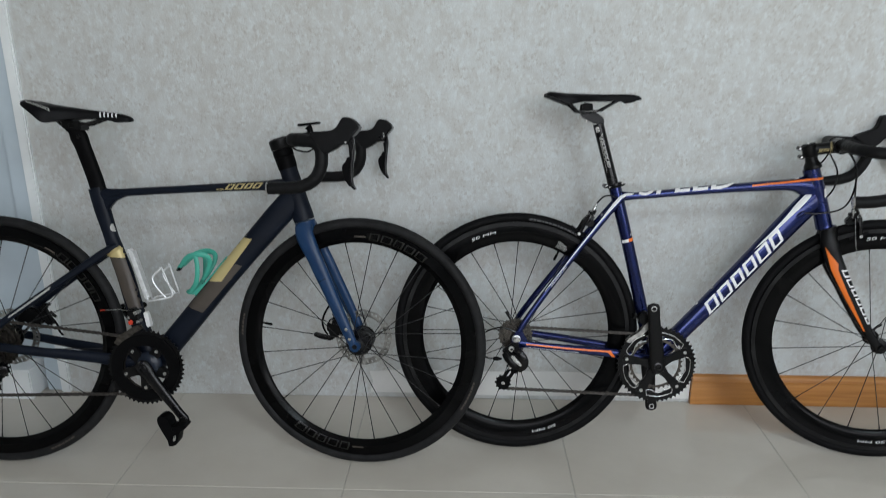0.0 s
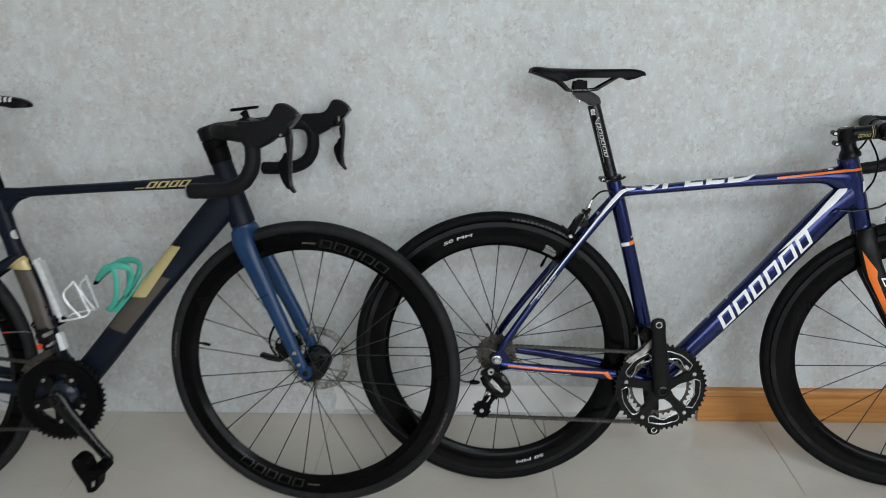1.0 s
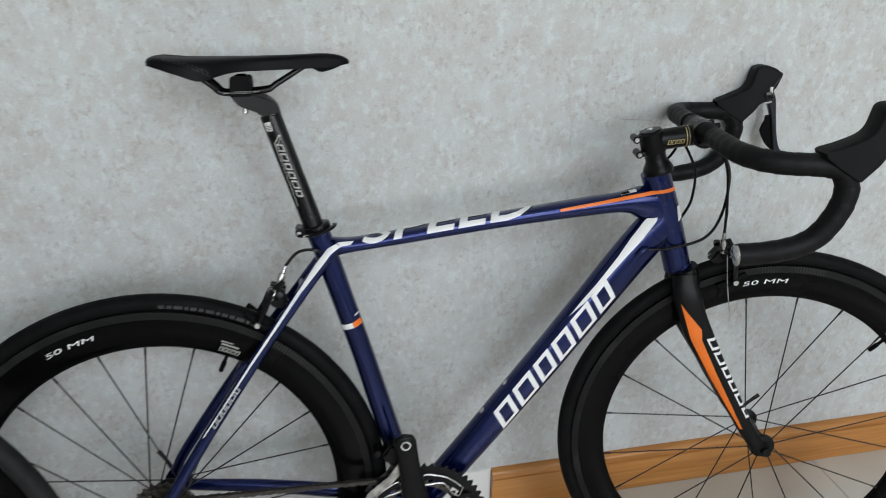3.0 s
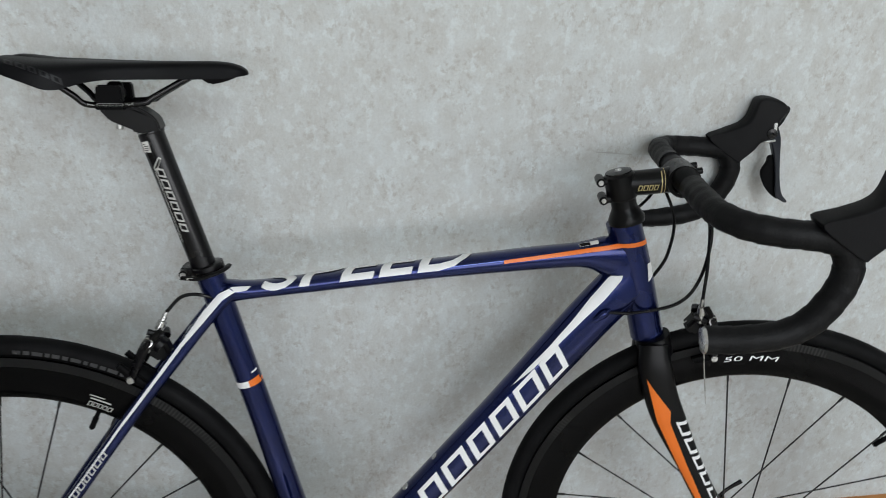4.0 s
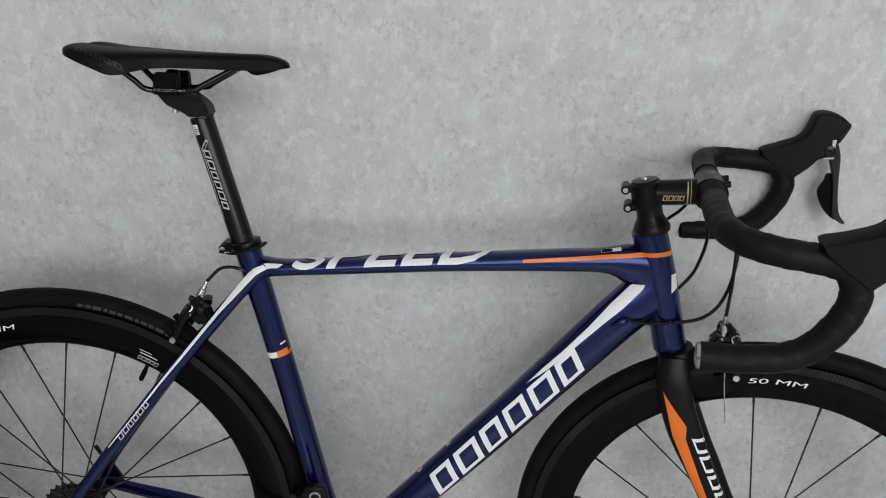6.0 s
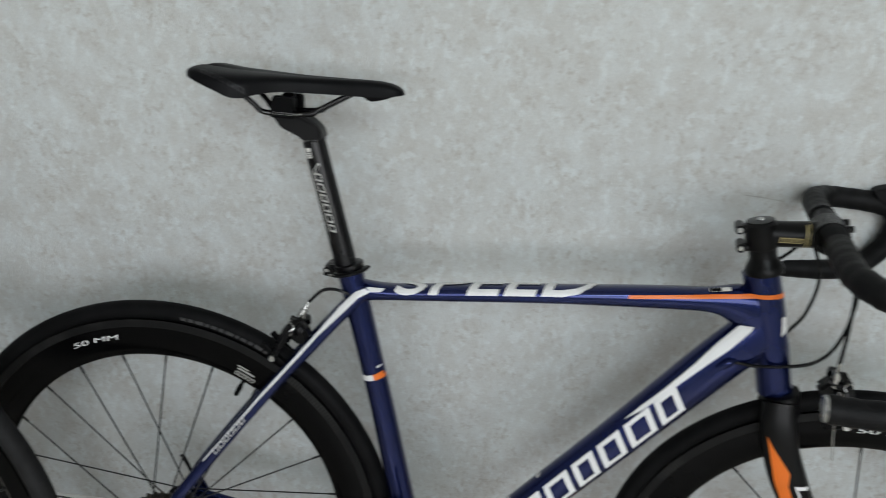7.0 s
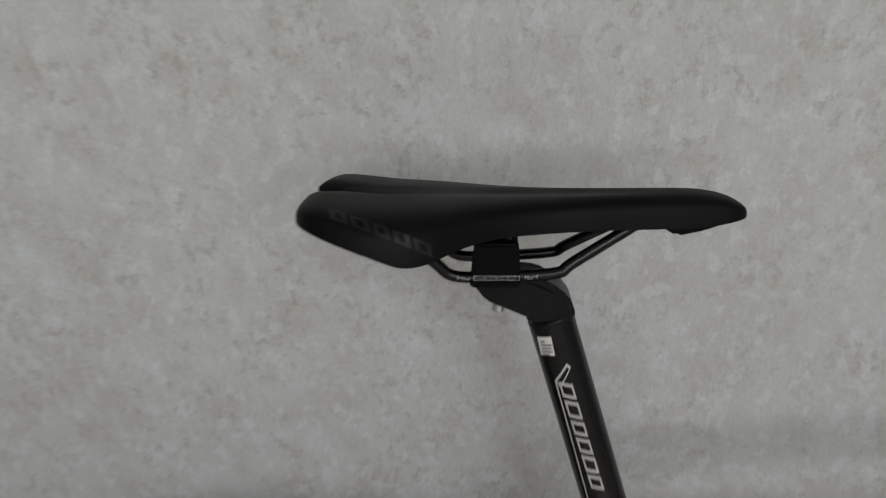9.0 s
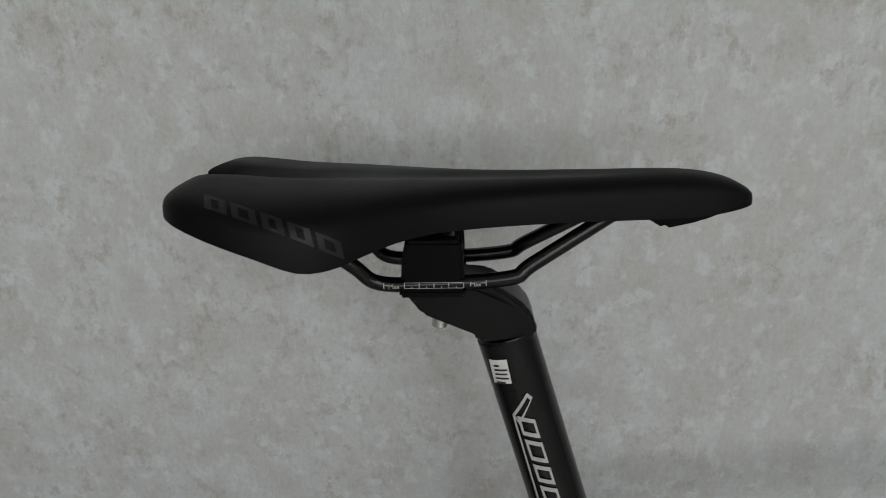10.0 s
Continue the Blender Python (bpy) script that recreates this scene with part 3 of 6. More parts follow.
def pad(bm, outline, y, half, edge, steps=3):
    """A body with flat cheeks and rounded edges: a smooth closed outline (x, z), half as thick as given on each side of y."""
    n = len(outline)
    pts = []
    for i in range(n):
        a, b, c, d = (Vector(outline[(i + k) % n]) for k in (-1, 0, 1, 2))
        for j in range(steps):
            t = j / steps
            pts.append(0.5 * (2 * b + (c - a) * t + (2 * a - 5 * b + 4 * c - d) * t * t + (3 * b - a - 3 * c + d) * t ** 3))
    n = len(pts)
    turn = 1 if sum(pts[i].x * pts[(i + 1) % n].y - pts[(i + 1) % n].x * pts[i].y for i in range(n)) > 0 else -1
    norms = []
    for i in range(n):
        d = (pts[(i + 1) % n] - pts[i - 1]).normalized()
        norms.append(Vector((-d.y, d.x)) * turn)
    # sharp corners round off less, so that the cheeks keep their outline
    bend = [max(0.15, (pts[i] - pts[i - steps]).normalized().dot((pts[(i + steps) % n] - pts[i]).normalized()) ** 3) for i in range(n)]
    reach = range(-steps, steps + 1)
    norms = [sum((norms[(i + k) % n] for k in (-1, 0, 1)), Vector((0, 0))).normalized() * min(bend[(i + k) % n] for k in reach) for i in range(n)]
    norms = [sum((norms[(i + k) % n] for k in reach), Vector((0, 0))) / len(reach) for i in range(n)]
    rings = []
    for k in (-1, 0, 1, 2, 3, 4, 5, 6, 7, 8, 9):
        a = math.pi * min(8, max(0, k)) / 8
        off = math.copysign(half - edge, math.cos(a)) if k != 4 else 0.0
        inset = edge * (1 - math.sin(a)) + (0.0005 if k in (-1, 9) else 0.0)
        rings.append([bm.verts.new((p.x + q.x * inset, y - off - edge * math.cos(a), p.y + q.y * inset)) for p, q in zip(pts, norms)])
    for a, b in zip(rings, rings[1:]):
        for i in range(n):
            bm.faces.new((a[i], a[(i + 1) % n], b[(i + 1) % n], b[i]))
    bm.faces.new(rings[0][::-1])
    bm.faces.new(rings[-1])
    bmesh.ops.recalc_face_normals(bm, faces=bm.faces)


HOOD = [(0.9310, 0.8945), (0.9520, 0.9035), (0.9760, 0.9140), (0.9860, 0.9250), (0.9905, 0.9400), (0.9945, 0.9505), (1.0040, 0.9546), (1.0165, 0.9540), (1.0297, 0.9490), (1.0370, 0.9430), (1.0388, 0.9375), (1.0350, 0.9285), (1.0310, 0.9190), (1.0290, 0.9070), (1.0260, 0.8965), (1.0170, 0.8915), (1.0080, 0.8870), (1.0000, 0.8760), (0.9840, 0.8610), (0.9780, 0.8580), (0.9640, 0.8660), (0.9440, 0.8800)]
BLADE = [(1.0190, 0.9130), (1.0282, 0.9165), (1.0325, 0.9105), (1.0378, 0.9009), (1.0418, 0.8905), (1.0480, 0.8641), (1.0556, 0.8348), (1.0628, 0.8150), (1.0680, 0.8065), (1.0750, 0.7995), (1.0735, 0.7963), (1.0645, 0.7997), (1.0550, 0.8090), (1.0475, 0.8339), (1.0385, 0.8631), (1.0312, 0.8801), (1.0245, 0.8950)]
PADDLE = [(1.0325, 0.8650), (1.0318, 0.8560), (1.0275, 0.8430), (1.0300, 0.8330), (1.0395, 0.8180), (1.0505, 0.8070), (1.0620, 0.8005), (1.0560, 0.8170), (1.0491, 0.8341), (1.0400, 0.8640)]
CAP = [(1.0205, 0.9195), (1.0275, 0.9310), (1.0335, 0.9395), (1.0368, 0.9435), (1.0398, 0.9385), (1.0360, 0.9275), (1.0318, 0.9180), (1.0270, 0.9130)]


def shifter(bike, m, s, y, place, metal, swing):
    """Brake and shift lever: rubber hood with its horn, front cap, lever blade, paddle and pivot. place: turns and moves the outlines; swing: how far forward the blade's tip stands."""
    y *= s
    top, low = 0.9165, 0.7963
    fwd = lambda poly: [place(x + swing * max(0.0, (top - z) / (top - low)), z) for x, z in poly]
    bm = bmesh.new()
    pad(bm, [place(*p) for p in HOOD], y, 0.0175, 0.0100)
    hood = part("shifter", bm, HOOD_RUBBER, bike, "black rubber lever hood", m, angle=60)
    bm = bmesh.new()
    pad(bm, fwd(BLADE), y, 0.0068, 0.0036)
    part("lever_blade", bm, metal, hood, "dark glossy brake lever blade", angle=60)
    bm = bmesh.new()
    pad(bm, fwd(PADDLE), y + s * 0.003, 0.0042, 0.0022)
    part("shift_paddle", bm, BLACK_PLASTIC, hood, "black shift paddle", angle=60)
    bm = bmesh.new()
    pad(bm, [place(*p) for p in CAP], y, 0.0162, 0.0030)
    cap = part("front_cap", bm, BLACK_GLOSS, hood, "glossy black front cap", angle=60)
    for k in range(4):
        t0, t1 = 0.10 + 0.2 * k, 0.24 + 0.2 * k
        quad = [(1.0245 + 0.0105 * t + e * 0.8, 0.9205 + 0.0155 * t - e * 0.5) for t, e in ((t0, 0.0), (t1, 0.0), (t1, 0.0030), (t0, 0.0030))]
        for side in (-1, 1):
            bm = bmesh.new()
            bm.faces.new([bm.verts.new((x, y + side * 0.01640, z)) for x, z in (place(*q) for q in quad)])
            part("print", bm, DARK_PRINT, cap)
    px, pz = place(1.0195, 0.8985)
    bm = bmesh.new()
    rod(bm, (px, y - 0.0176, pz), (px, y + 0.0176, pz), 0.0030)
    part("pivot_pin", bm, STEEL, hood)
    qx, qz = place(1.0080, 0.8880)
    if s > 0:
        # the inner side shows the bare bracket: a silver tab, the cam and its spring
        bm = bmesh.new()
        tube(bm, [(qx, y - 0.010, qz + 0.002), (px - 0.004, y - 0.0135, pz - 0.008), (px + 0.008, y - 0.0125, pz - 0.006)], 0.0018, 8, 4)
        part("return_spring", bm, STEEL, hood)
        bm = bmesh.new()
        lathe(bm, [(0.002, y - 0.0195), (0.0072, y - 0.0190), (0.0080, y - 0.0175), (0.0080, y - 0.0150), (0.002, y - 0.0150)], (px, 0, pz + 0.005), 18)
        part("lever_cam", bm, BLACK_GLOSS, hood)
        tx, tz = place(1.0225, 0.9130)
        bm = bmesh.new()
        box(bm, tx - 0.0025, tx + 0.0025, y - 0.0190, y - 0.0168, tz - 0.006, tz + 0.006, 0.0006)
        part("bracket_tab", bm, STEEL, hood, "bright bracket tab")
    return hood


def saddle(bike, x0, length, top, tilt, half, clamp, print_polys, mark_material, deep=0.040):
    """Saddle with two rear lobes, a shallow middle channel, rails and the nose plate."""
    bm = bmesh.new()
    # along the saddle: (share, half width, crown, side drop, notch)
    rows = [(0.0, 0.56, -0.0050, 0.0060, 1), (0.010, 0.74, -0.0012, 0.0100, 1), (0.045, 0.91, 0.0014, 0.0146, 1), (0.10, 1.00, 0.0002, 0.0182, 0.7),
            (0.17, 1.03, -0.0016, 0.0228, 0.4), (0.235, 1.01, -0.0020, 0.0288, 0.3), (0.285, 0.94, -0.0022, 0.0285, 0.25), (0.33, 0.83, -0.0024, 0.0250, 0.25), (0.38, 0.70, -0.0026, 0.0215, 0.25), (0.44, 0.57, -0.0028, 0.0195, 0.25), (0.52, 0.45, -0.003, 0.0190, 0.2),
            (0.62, 0.36, -0.0028, 0.0190, 0.18), (0.72, 0.315, -0.0025, 0.0190, 0.12), (0.82, 0.29, -0.0022, 0.0190, 0.0), (0.90, 0.27, -0.0028, 0.0176, 0.0), (0.955, 0.235, -0.0056, 0.0128, 0.0), (0.988, 0.165, -0.0098, 0.0072, 0.0), (1.0, 0.07, -0.0135, 0.003, 0.0)]
    shape_1 = spline([(s, w, c) for s, w, c, d, k in rows], [(0,)] * len(rows), 3)[0]
    shape_2 = spline([(s, d, k) for s, w, c, d, k in rows], [(0,)] * len(rows), 3)[0]
    rows = [(a.x, a.y, a.z, b.y, b.z) for a, b in zip(shape_1, shape_2)]
    seg = 12
    rings = []
    for s, w, crown, drop, notch in rows:
        w *= half
        drop *= 1 + (deep / 0.040 - 1) * (min(1.0, 0.15 + s / 0.38) if s < 0.35 else max(0.25, 1 - (s - 0.35) / 0.35))
        ring = []
        for k in range(-seg, seg + 1):
            u = k / seg
            au = abs(u)
            y = w * math.copysign(math.sin(au * math.pi / 2) ** 0.9, u) if u else 0.0
            z = crown - drop * (1 - math.sqrt(max(0.0, 1 - au ** 2.6)))
            z -= 0.0075 * notch * max(0.0, 1 - (abs(y) / 0.011) ** 2)
            back = 0.0
            if s < 0.12:
                back = 0.020 * max(0.0, 1 - (abs(y) / 0.012) ** 2) * (1 - s / 0.12)
            ring.append((s * length + back, y, z))
        for k in range(seg, -seg - 1, -1):
            u = k / seg
            if abs(k) == seg:
                continue
            y = w * 0.93 * u
            ring.append((s * length + (0.020 * max(0.0, 1 - (abs(y) / 0.012) ** 2) * (1 - s / 0.12) if s < 0.12 else 0.0), y, crown - drop * (0.93 if abs(u) > 0.4 else 0.55)))
        rings.append(ring)
    m = pose(x0, 0, top) @ Matrix.Rotation(radians(tilt), 4, "Y")
    vr = [[bm.verts.new(m @ V(*p)) for p in r] for r in rings]
    n = len(vr[0])
    for a, b in zip(vr, vr[1:]):
        for k in range(n):
            bm.faces.new((a[k], a[(k + 1) % n], b[(k + 1) % n], b[k]))
    bm.faces.new(vr[0][::-1])
    bm.faces.new(vr[-1])
    cover = part("saddle", bm, SADDLE_SKIN, bike, "matt black road saddle", angle=70)
    # nose plate and rear rim of the shell
    bm = bmesh.new()
    prism(bm, [(length * 0.790, -0.019), (length * 0.842, -0.0275), (length * 0.905, -0.0240), (length * 0.958, -0.0185), (length * 0.974, -0.0145), (length * 0.790, -0.012)], -half * 0.20, half * 0.20, 0.003, m)
    part("nose_plate", bm, BLACK_PLASTIC, cover)
    cx, cz = clamp
    for s in (-1, 1):
        bm = bmesh.new()
        e0, e1 = m @ V(length * 0.232, s * 0.030, -0.026), m @ V(length * 0.765, s * 0.010, -0.018)
        c0, c1 = V(cx - 0.026, s * 0.0215, cz), V(cx + 0.034, s * 0.0215, cz + 0.002)
        tube(bm, [e0, e0.lerp(c0, 0.6), c0, V(cx, s * 0.0215, cz - 0.0004), c1, c1.lerp(e1, 0.2), e1], 0.0036, 10, 6)
        part("rail", bm, BLACK_GLOSS, cover, "black saddle rail")
    tree = tree_of(cover)
    for poly in print_polys:
        bm = bmesh.new()
        bm.faces.new([bm.verts.new((x, -0.055, z)) for x, z in poly])
        refine(bm, 0.004)
        laid(bm, tree, 0.0005, V(-0.2, 0.9, -0.35).normalized())
        part("print", bm, mark_material, cover, "faint grey printed mark")
    return cover


def bike_root(x, y, lean, yaw, label):
    ob = new("bicycle")
    ob.empty_display_size = 0.2
    ob.matrix_basis = pose(x, y, 0, 0, 0, yaw) @ pose(0, 0, 0, -lean, 0, 0)
    return tagged(ob, label, "bicycle", "bicycles along the wall")


def steer_matrix(px, pz, qx, qz, degrees):
    """Turns the front end round the line through the two points of the steering axis."""
    d = (V(qx, 0, qz) - V(px, 0, pz)).normalized()
    return Matrix.Translation((px, 0, pz)) @ Matrix.Rotation(radians(degrees), 4, d) @ Matrix.Translation((-px, 0, -pz))


def chain_run(bm, p, q, y0, y1):
    """Alternate inner and outer links from p to q."""
    p, q = Vector(p), Vector(q)
    n = max(2, round((q - p).length / 0.0127))
    for i in range(n):
        a, b = p.lerp(q, i / n), p.lerp(q, (i + 1) / n)
        y = y0 + (y1 - y0) * i / n
        w = 0.0034 if i % 2 else 0.0024
        d = (b - a).normalized()
        c = Vector((-d.y, d.x))
        for s in (-1, 1):
            o = [(a - d * 0.003), (a + c * 0.0042), a.lerp(b, 0.5) + c * 0.0027, (b + c * 0.0042), (b + d * 0.003), (b - c * 0.0042), a.lerp(b, 0.5) - c * 0.0027, (a - c * 0.0042)]
            prism(bm, [tuple(k) for k in o], y + s * w - 0.0006, y + s * w + 0.0006)
        rod(bm, (a.x, y - 0.0036, a.y), (a.x, y + 0.0036, a.y), 0.0019, 6)


def cassette(rim, cx, cz, sizes, y0, step):
    bm = bmesh.new()
    lathe(bm, [(0.008, y0 - 0.002), (0.0135, y0 - 0.002), (0.0175, y0 + 0.004), (0.0175, y0 + step * len(sizes)), (0.008, y0 + step * len(sizes))], (cx, 0, cz), 24)
    body = part("cassette", bm, GREASY, rim, "greasy steel sprocket cassette")
    for i, (r, t) in enumerate(sizes):
        bm = bmesh.new()
        y = y0 + step * i
        ring_plate(bm, toothed(cx, cz, r, t, 0.0045, 4), circle(cx, cz, max(0.0172, r * 0.70), t * 4), y, y + 0.0019)
        # Alternate bright and dark metal paints in the glints and gaps between teeth.
        tagged(part("sprocket", bm, SPROCKET_STEEL if i % 2 else GREASY, rim, smooth=False))
    return body


def rear_mech(bike, ax, az, y, pulley, guide, metal):
    """Rear derailleur: hanger bolt, parallelogram body, cage plates, two jockey wheels and the barrel adjuster."""
    gx, gz = guide
    bm = bmesh.new()
    # upper knuckle and the black parallelogram
    prism(bm, [(ax - 0.006, az + 0.006), (ax + 0.010, az + 0.002), (ax + 0.008, az - 0.024), (ax - 0.004, az - 0.034), (ax - 0.030, az - 0.030), (ax - 0.040, az - 0.020), (ax - 0.026, az - 0.010)], y - 0.020, y - 0.004, 0.004)
    sweep(bm, [(ax - 0.030, y - 0.018, az - 0.026), (ax - 0.020, y - 0.026, az - 0.040), (ax - 0.004, y - 0.030, az - 0.056), (gx + 0.010, y - 0.024, gz + 0.000)], [(0.010, 0.007), (0.012, 0.008), (0.012, 0.008), (0.010, 0.007)], 12, 5, (0, 1, 0), True, 2.8)
    mech = part("rear_derailleur", bm, BLACK_ALLOY, bike, "black and silver rear derailleur")
    bm = bmesh.new()
    sweep(bm, [(ax - 0.004, y - 0.026, az - 0.016), (ax + 0.012, y - 0.034, az - 0.024), (ax + 0.022, y - 0.036, az - 0.042), (gx + 0.020, y - 0.032, gz + 0.004), (gx + 0.010, y - 0.026, gz - 0.010)], [(0.008, 0.006), (0.011, 0.007), (0.0125, 0.007), (0.012, 0.006), (0.008, 0.005)], 12, 5, (0, 1, 0), True, 2.6)
    prism(bm, [(ax - 0.006, az - 0.024), (ax + 0.010, az - 0.026), (ax + 0.018, az - 0.044), (gx + 0.014, gz + 0.004), (gx + 0.004, gz - 0.004), (ax - 0.010, az - 0.044)], y - 0.0300, y - 0.018, 0.003)
    part("outer_link", bm, BLACK_GLOSS, mech, "glossy black outer link")
    bm = bmesh.new()
    prism(bm, [(ax - 0.016, az - 0.030), (ax - 0.006, az - 0.028), (ax + 0.010, az - 0.046), (gx + 0.018, gz + 0.008), (gx + 0.012, gz + 0.004), (ax - 0.004, az - 0.046)], y - 0.0390, y - 0.0365, 0.001)
    part("link_plate", bm, metal, mech, "polished link plate")
    bm = bmesh.new()
    lathe(bm, [(0.0035, y - 0.0235), (0.0075, y - 0.0235), (0.0085, y - 0.0215), (0.0085, y - 0.019), (0.0035, y - 0.019)], (ax - 0.012, 0, az - 0.014), 18)
    part("hanger_bolt", bm, metal, mech)
    for bx, bz in ((ax - 0.016, az - 0.064), (ax - 0.022, az - 0.048)):
        bm = bmesh.new()
        rod(bm, (bx, y - 0.0335, bz), (bx, y - 0.020, bz), 0.0042, 10)
        part("limit_screw", bm, metal, mech)
    bm = bmesh.new()
    lathe(bm, [(0.001, 0.0), (0.0045, 0.0), (0.0055, 0.004), (0.0060, 0.012), (0.0045, 0.018), (0.0030, 0.024), (0.001, 0.024)], (ax - 0.062, y - 0.006, az - 0.047), 12, "x")
    part("barrel_adjuster", bm, BLACK_PLASTIC, mech)
    px, pz = pulley
    d = Vector((px - gx, pz - gz)).normalized()
    n = Vector((-d.y, d.x))
    for o in (-0.016, -0.002):
        bm = bmesh.new()
        g, p = Vector((gx, gz)), Vector((px, pz))
        for k in (-1, 1):
            prism(bm, [tuple(g + n * (k * 0.007 + 0.003)), tuple(g + n * (k * 0.007 - 0.003)), tuple(p + n * (k * 0.007 - 0.003)), tuple(p + n * (k * 0.007 + 0.003))], y + o - 0.001, y + o + 0.001, 0.0006)
        prism(bm, circle(px, pz, 0.0185, 22), y + o - 0.0012, y + o + 0.0012, 0.0006)
        prism(bm, circle(gx, gz, 0.0120, 18), y + o - 0.0012, y + o + 0.0012, 0.0006)
        part("cage_plate", bm, BLACK_PLASTIC, mech)
    for cx, cz in (pulley, (gx + d.x * 0.004, gz + d.y * 0.004)):
        bm = bmesh.new()
        ring_plate(bm, toothed(cx, cz, 0.0235, 11, 0.005, 6), circle(cx, cz, 0.007, 66), y - 0.0125, y - 0.0055)
        part("jockey_wheel", bm, BLACK_PLASTIC, mech)
        bm = bmesh.new()
        rod(bm, (cx, y - 0.0195, cz), (cx, y, cz), 0.0050, 12)
        part("jockey_bolt", bm, metal, mech)
    return mech


def crankset(bike, cx, cz, y, length, angle, ring_r, teeth, inner_r, spider, metal_edge, arm_mat, arm_w=0.013, bolt_r=0.079, hub_r=0.016):
    """Two chainrings on a spider with two crank arms and the axle."""
    bm = bmesh.new()
    ring_plate(bm, toothed(cx, cz, ring_r, teeth, 0.006, 6), circle(cx, cz, ring_r - (0.029 if metal_edge else 0.017), teeth * 6), y - 0.001, y + 0.0025)
    ring = part("crankset", bm, BLACK_ALLOY, bike, "black double chainset", angle=30)
    bm = bmesh.new()
    ring_plate(bm, toothed(cx, cz, inner_r, 34, 0.006, 6), circle(cx, cz, inner_r - 0.012, 34 * 6), y + 0.008, y + 0.0105)
    part("inner_chainring", bm, GREASY, ring, "dull steel inner ring", smooth=False)
    # spider arms
    for i in range(5):
        bm = bmesh.new()
        a = spider + 72 * i
        d = Vector((math.cos(radians(a)), math.sin(radians(a))))
        n = Vector((-d.y, d.x))
        c = Vector((cx, cz))
        o = [c + n * hub_r + d * 0.012, c + n * (hub_r - 0.007) + d * bolt_r * 0.5, c + n * 0.014 + d * bolt_r, c + n * 0.010 + d * (bolt_r + 0.010), c - n * 0.010 + d * (bolt_r + 0.010), c - n * 0.014 + d * bolt_r, c - n * (hub_r - 0.007) + d * bolt_r * 0.5, c - n * hub_r + d * 0.012]
        prism(bm, [tuple(k) for k in o], y - 0.006, y + 0.006, 0.0015)
        part("spider_arm", bm, BLACK_ALLOY, ring)
        if metal_edge:
            # polished edge that frames the window between two arms
            bm = bmesh.new()
            a2 = a + 36
            r1, r0 = ring_r - 0.0185, 0.046
            pts = [V(cx + r * math.cos(radians(b)), y - 0.0035, cz + r * math.sin(radians(b))) for r, b in
                   ((r1, a2 - 22), (r1, a2 - 10), (r1 + 0.001, a2), (r1, a2 + 10), (r1, a2 + 22), (r1 - 0.014, a2 + 27), (r1 - 0.018, a2 + 18), (r1 - 0.010, a2), (r1 - 0.018, a2 - 18), (r1 - 0.014, a2 - 27))]
            sweep(bm, pts, [(0.0012, 0.0012)] * len(pts), 8, 3, (0, 1, 0), False, 2.0, True)
            part("polished_edge", bm, STEEL, ring, "bright machined edge")
        bm = bmesh.new()
        b = c + d * bolt_r
        rod(bm, (b.x, y - 0.0085, b.y), (b.x, y + 0.012, b.y), 0.0048, 12)
        part("ring_bolt", bm, STEEL, ring)
    for s in (-1, 1):
        bm = bmesh.new()
        a = angle if s < 0 else angle + 180
        d = V(math.cos(radians(a)), 0, math.sin(radians(a)))
        yy = y - 0.012 if s < 0 else -y + 0.012
        c = V(cx, yy, cz)
        pts = [c - d * 0.022, c - d * 0.014, c, c + d * 0.05, c + d * (length - 0.03), c + d * length, c + d * (length + 0.010), c + d * (length + 0.0145)]
        off = [0, 0, 0, -0.006, -0.012, -0.013, -0.013, -0.013]
        pts = [p + V(0, o * (-1 if s > 0 else 1), 0) for p, o in zip(pts, off)]
        sweep(bm, pts, [(0.009, 0.007), (0.018, 0.009), (0.021, 0.0095), (arm_w + 0.003, 0.0085), (arm_w - 0.001, 0.007), (arm_w, 0.0065), (arm_w - 0.003, 0.006), (0.004, 0.004)], 16, 4, (0, 1, 0), True, 2.8)
        arm = part("crank_arm", bm, arm_mat, ring, "dark alloy crank arm")
        e = c + d * length + V(0, -0.013 if s < 0 else 0.013, 0)
        bm = bmesh.new()
        lathe(bm, [(0.0055, -0.0082), (0.0078, -0.0082), (0.0078, 0.0082), (0.0055, 0.0082)], e, 18)
        part("pedal_eye", bm, STEEL, ring)
    bm = bmesh.new()
    lathe(bm, [(0.0075, y - 0.0245), (0.0115, y - 0.0235), (0.0125, y - 0.018), (0.0125, y + 0.004), (0.0075, y + 0.004)], (cx, 0, cz), 24)
    part("axle_cap", bm, BLACK_GLOSS, ring)
    bm = bmesh.new()
    rod(bm, (cx, y + 0.012, cz), (cx, -y - 0.010, cz), 0.021, 24)
    part("bottom_bracket", bm, BLACK_ALLOY, ring)
    return ring


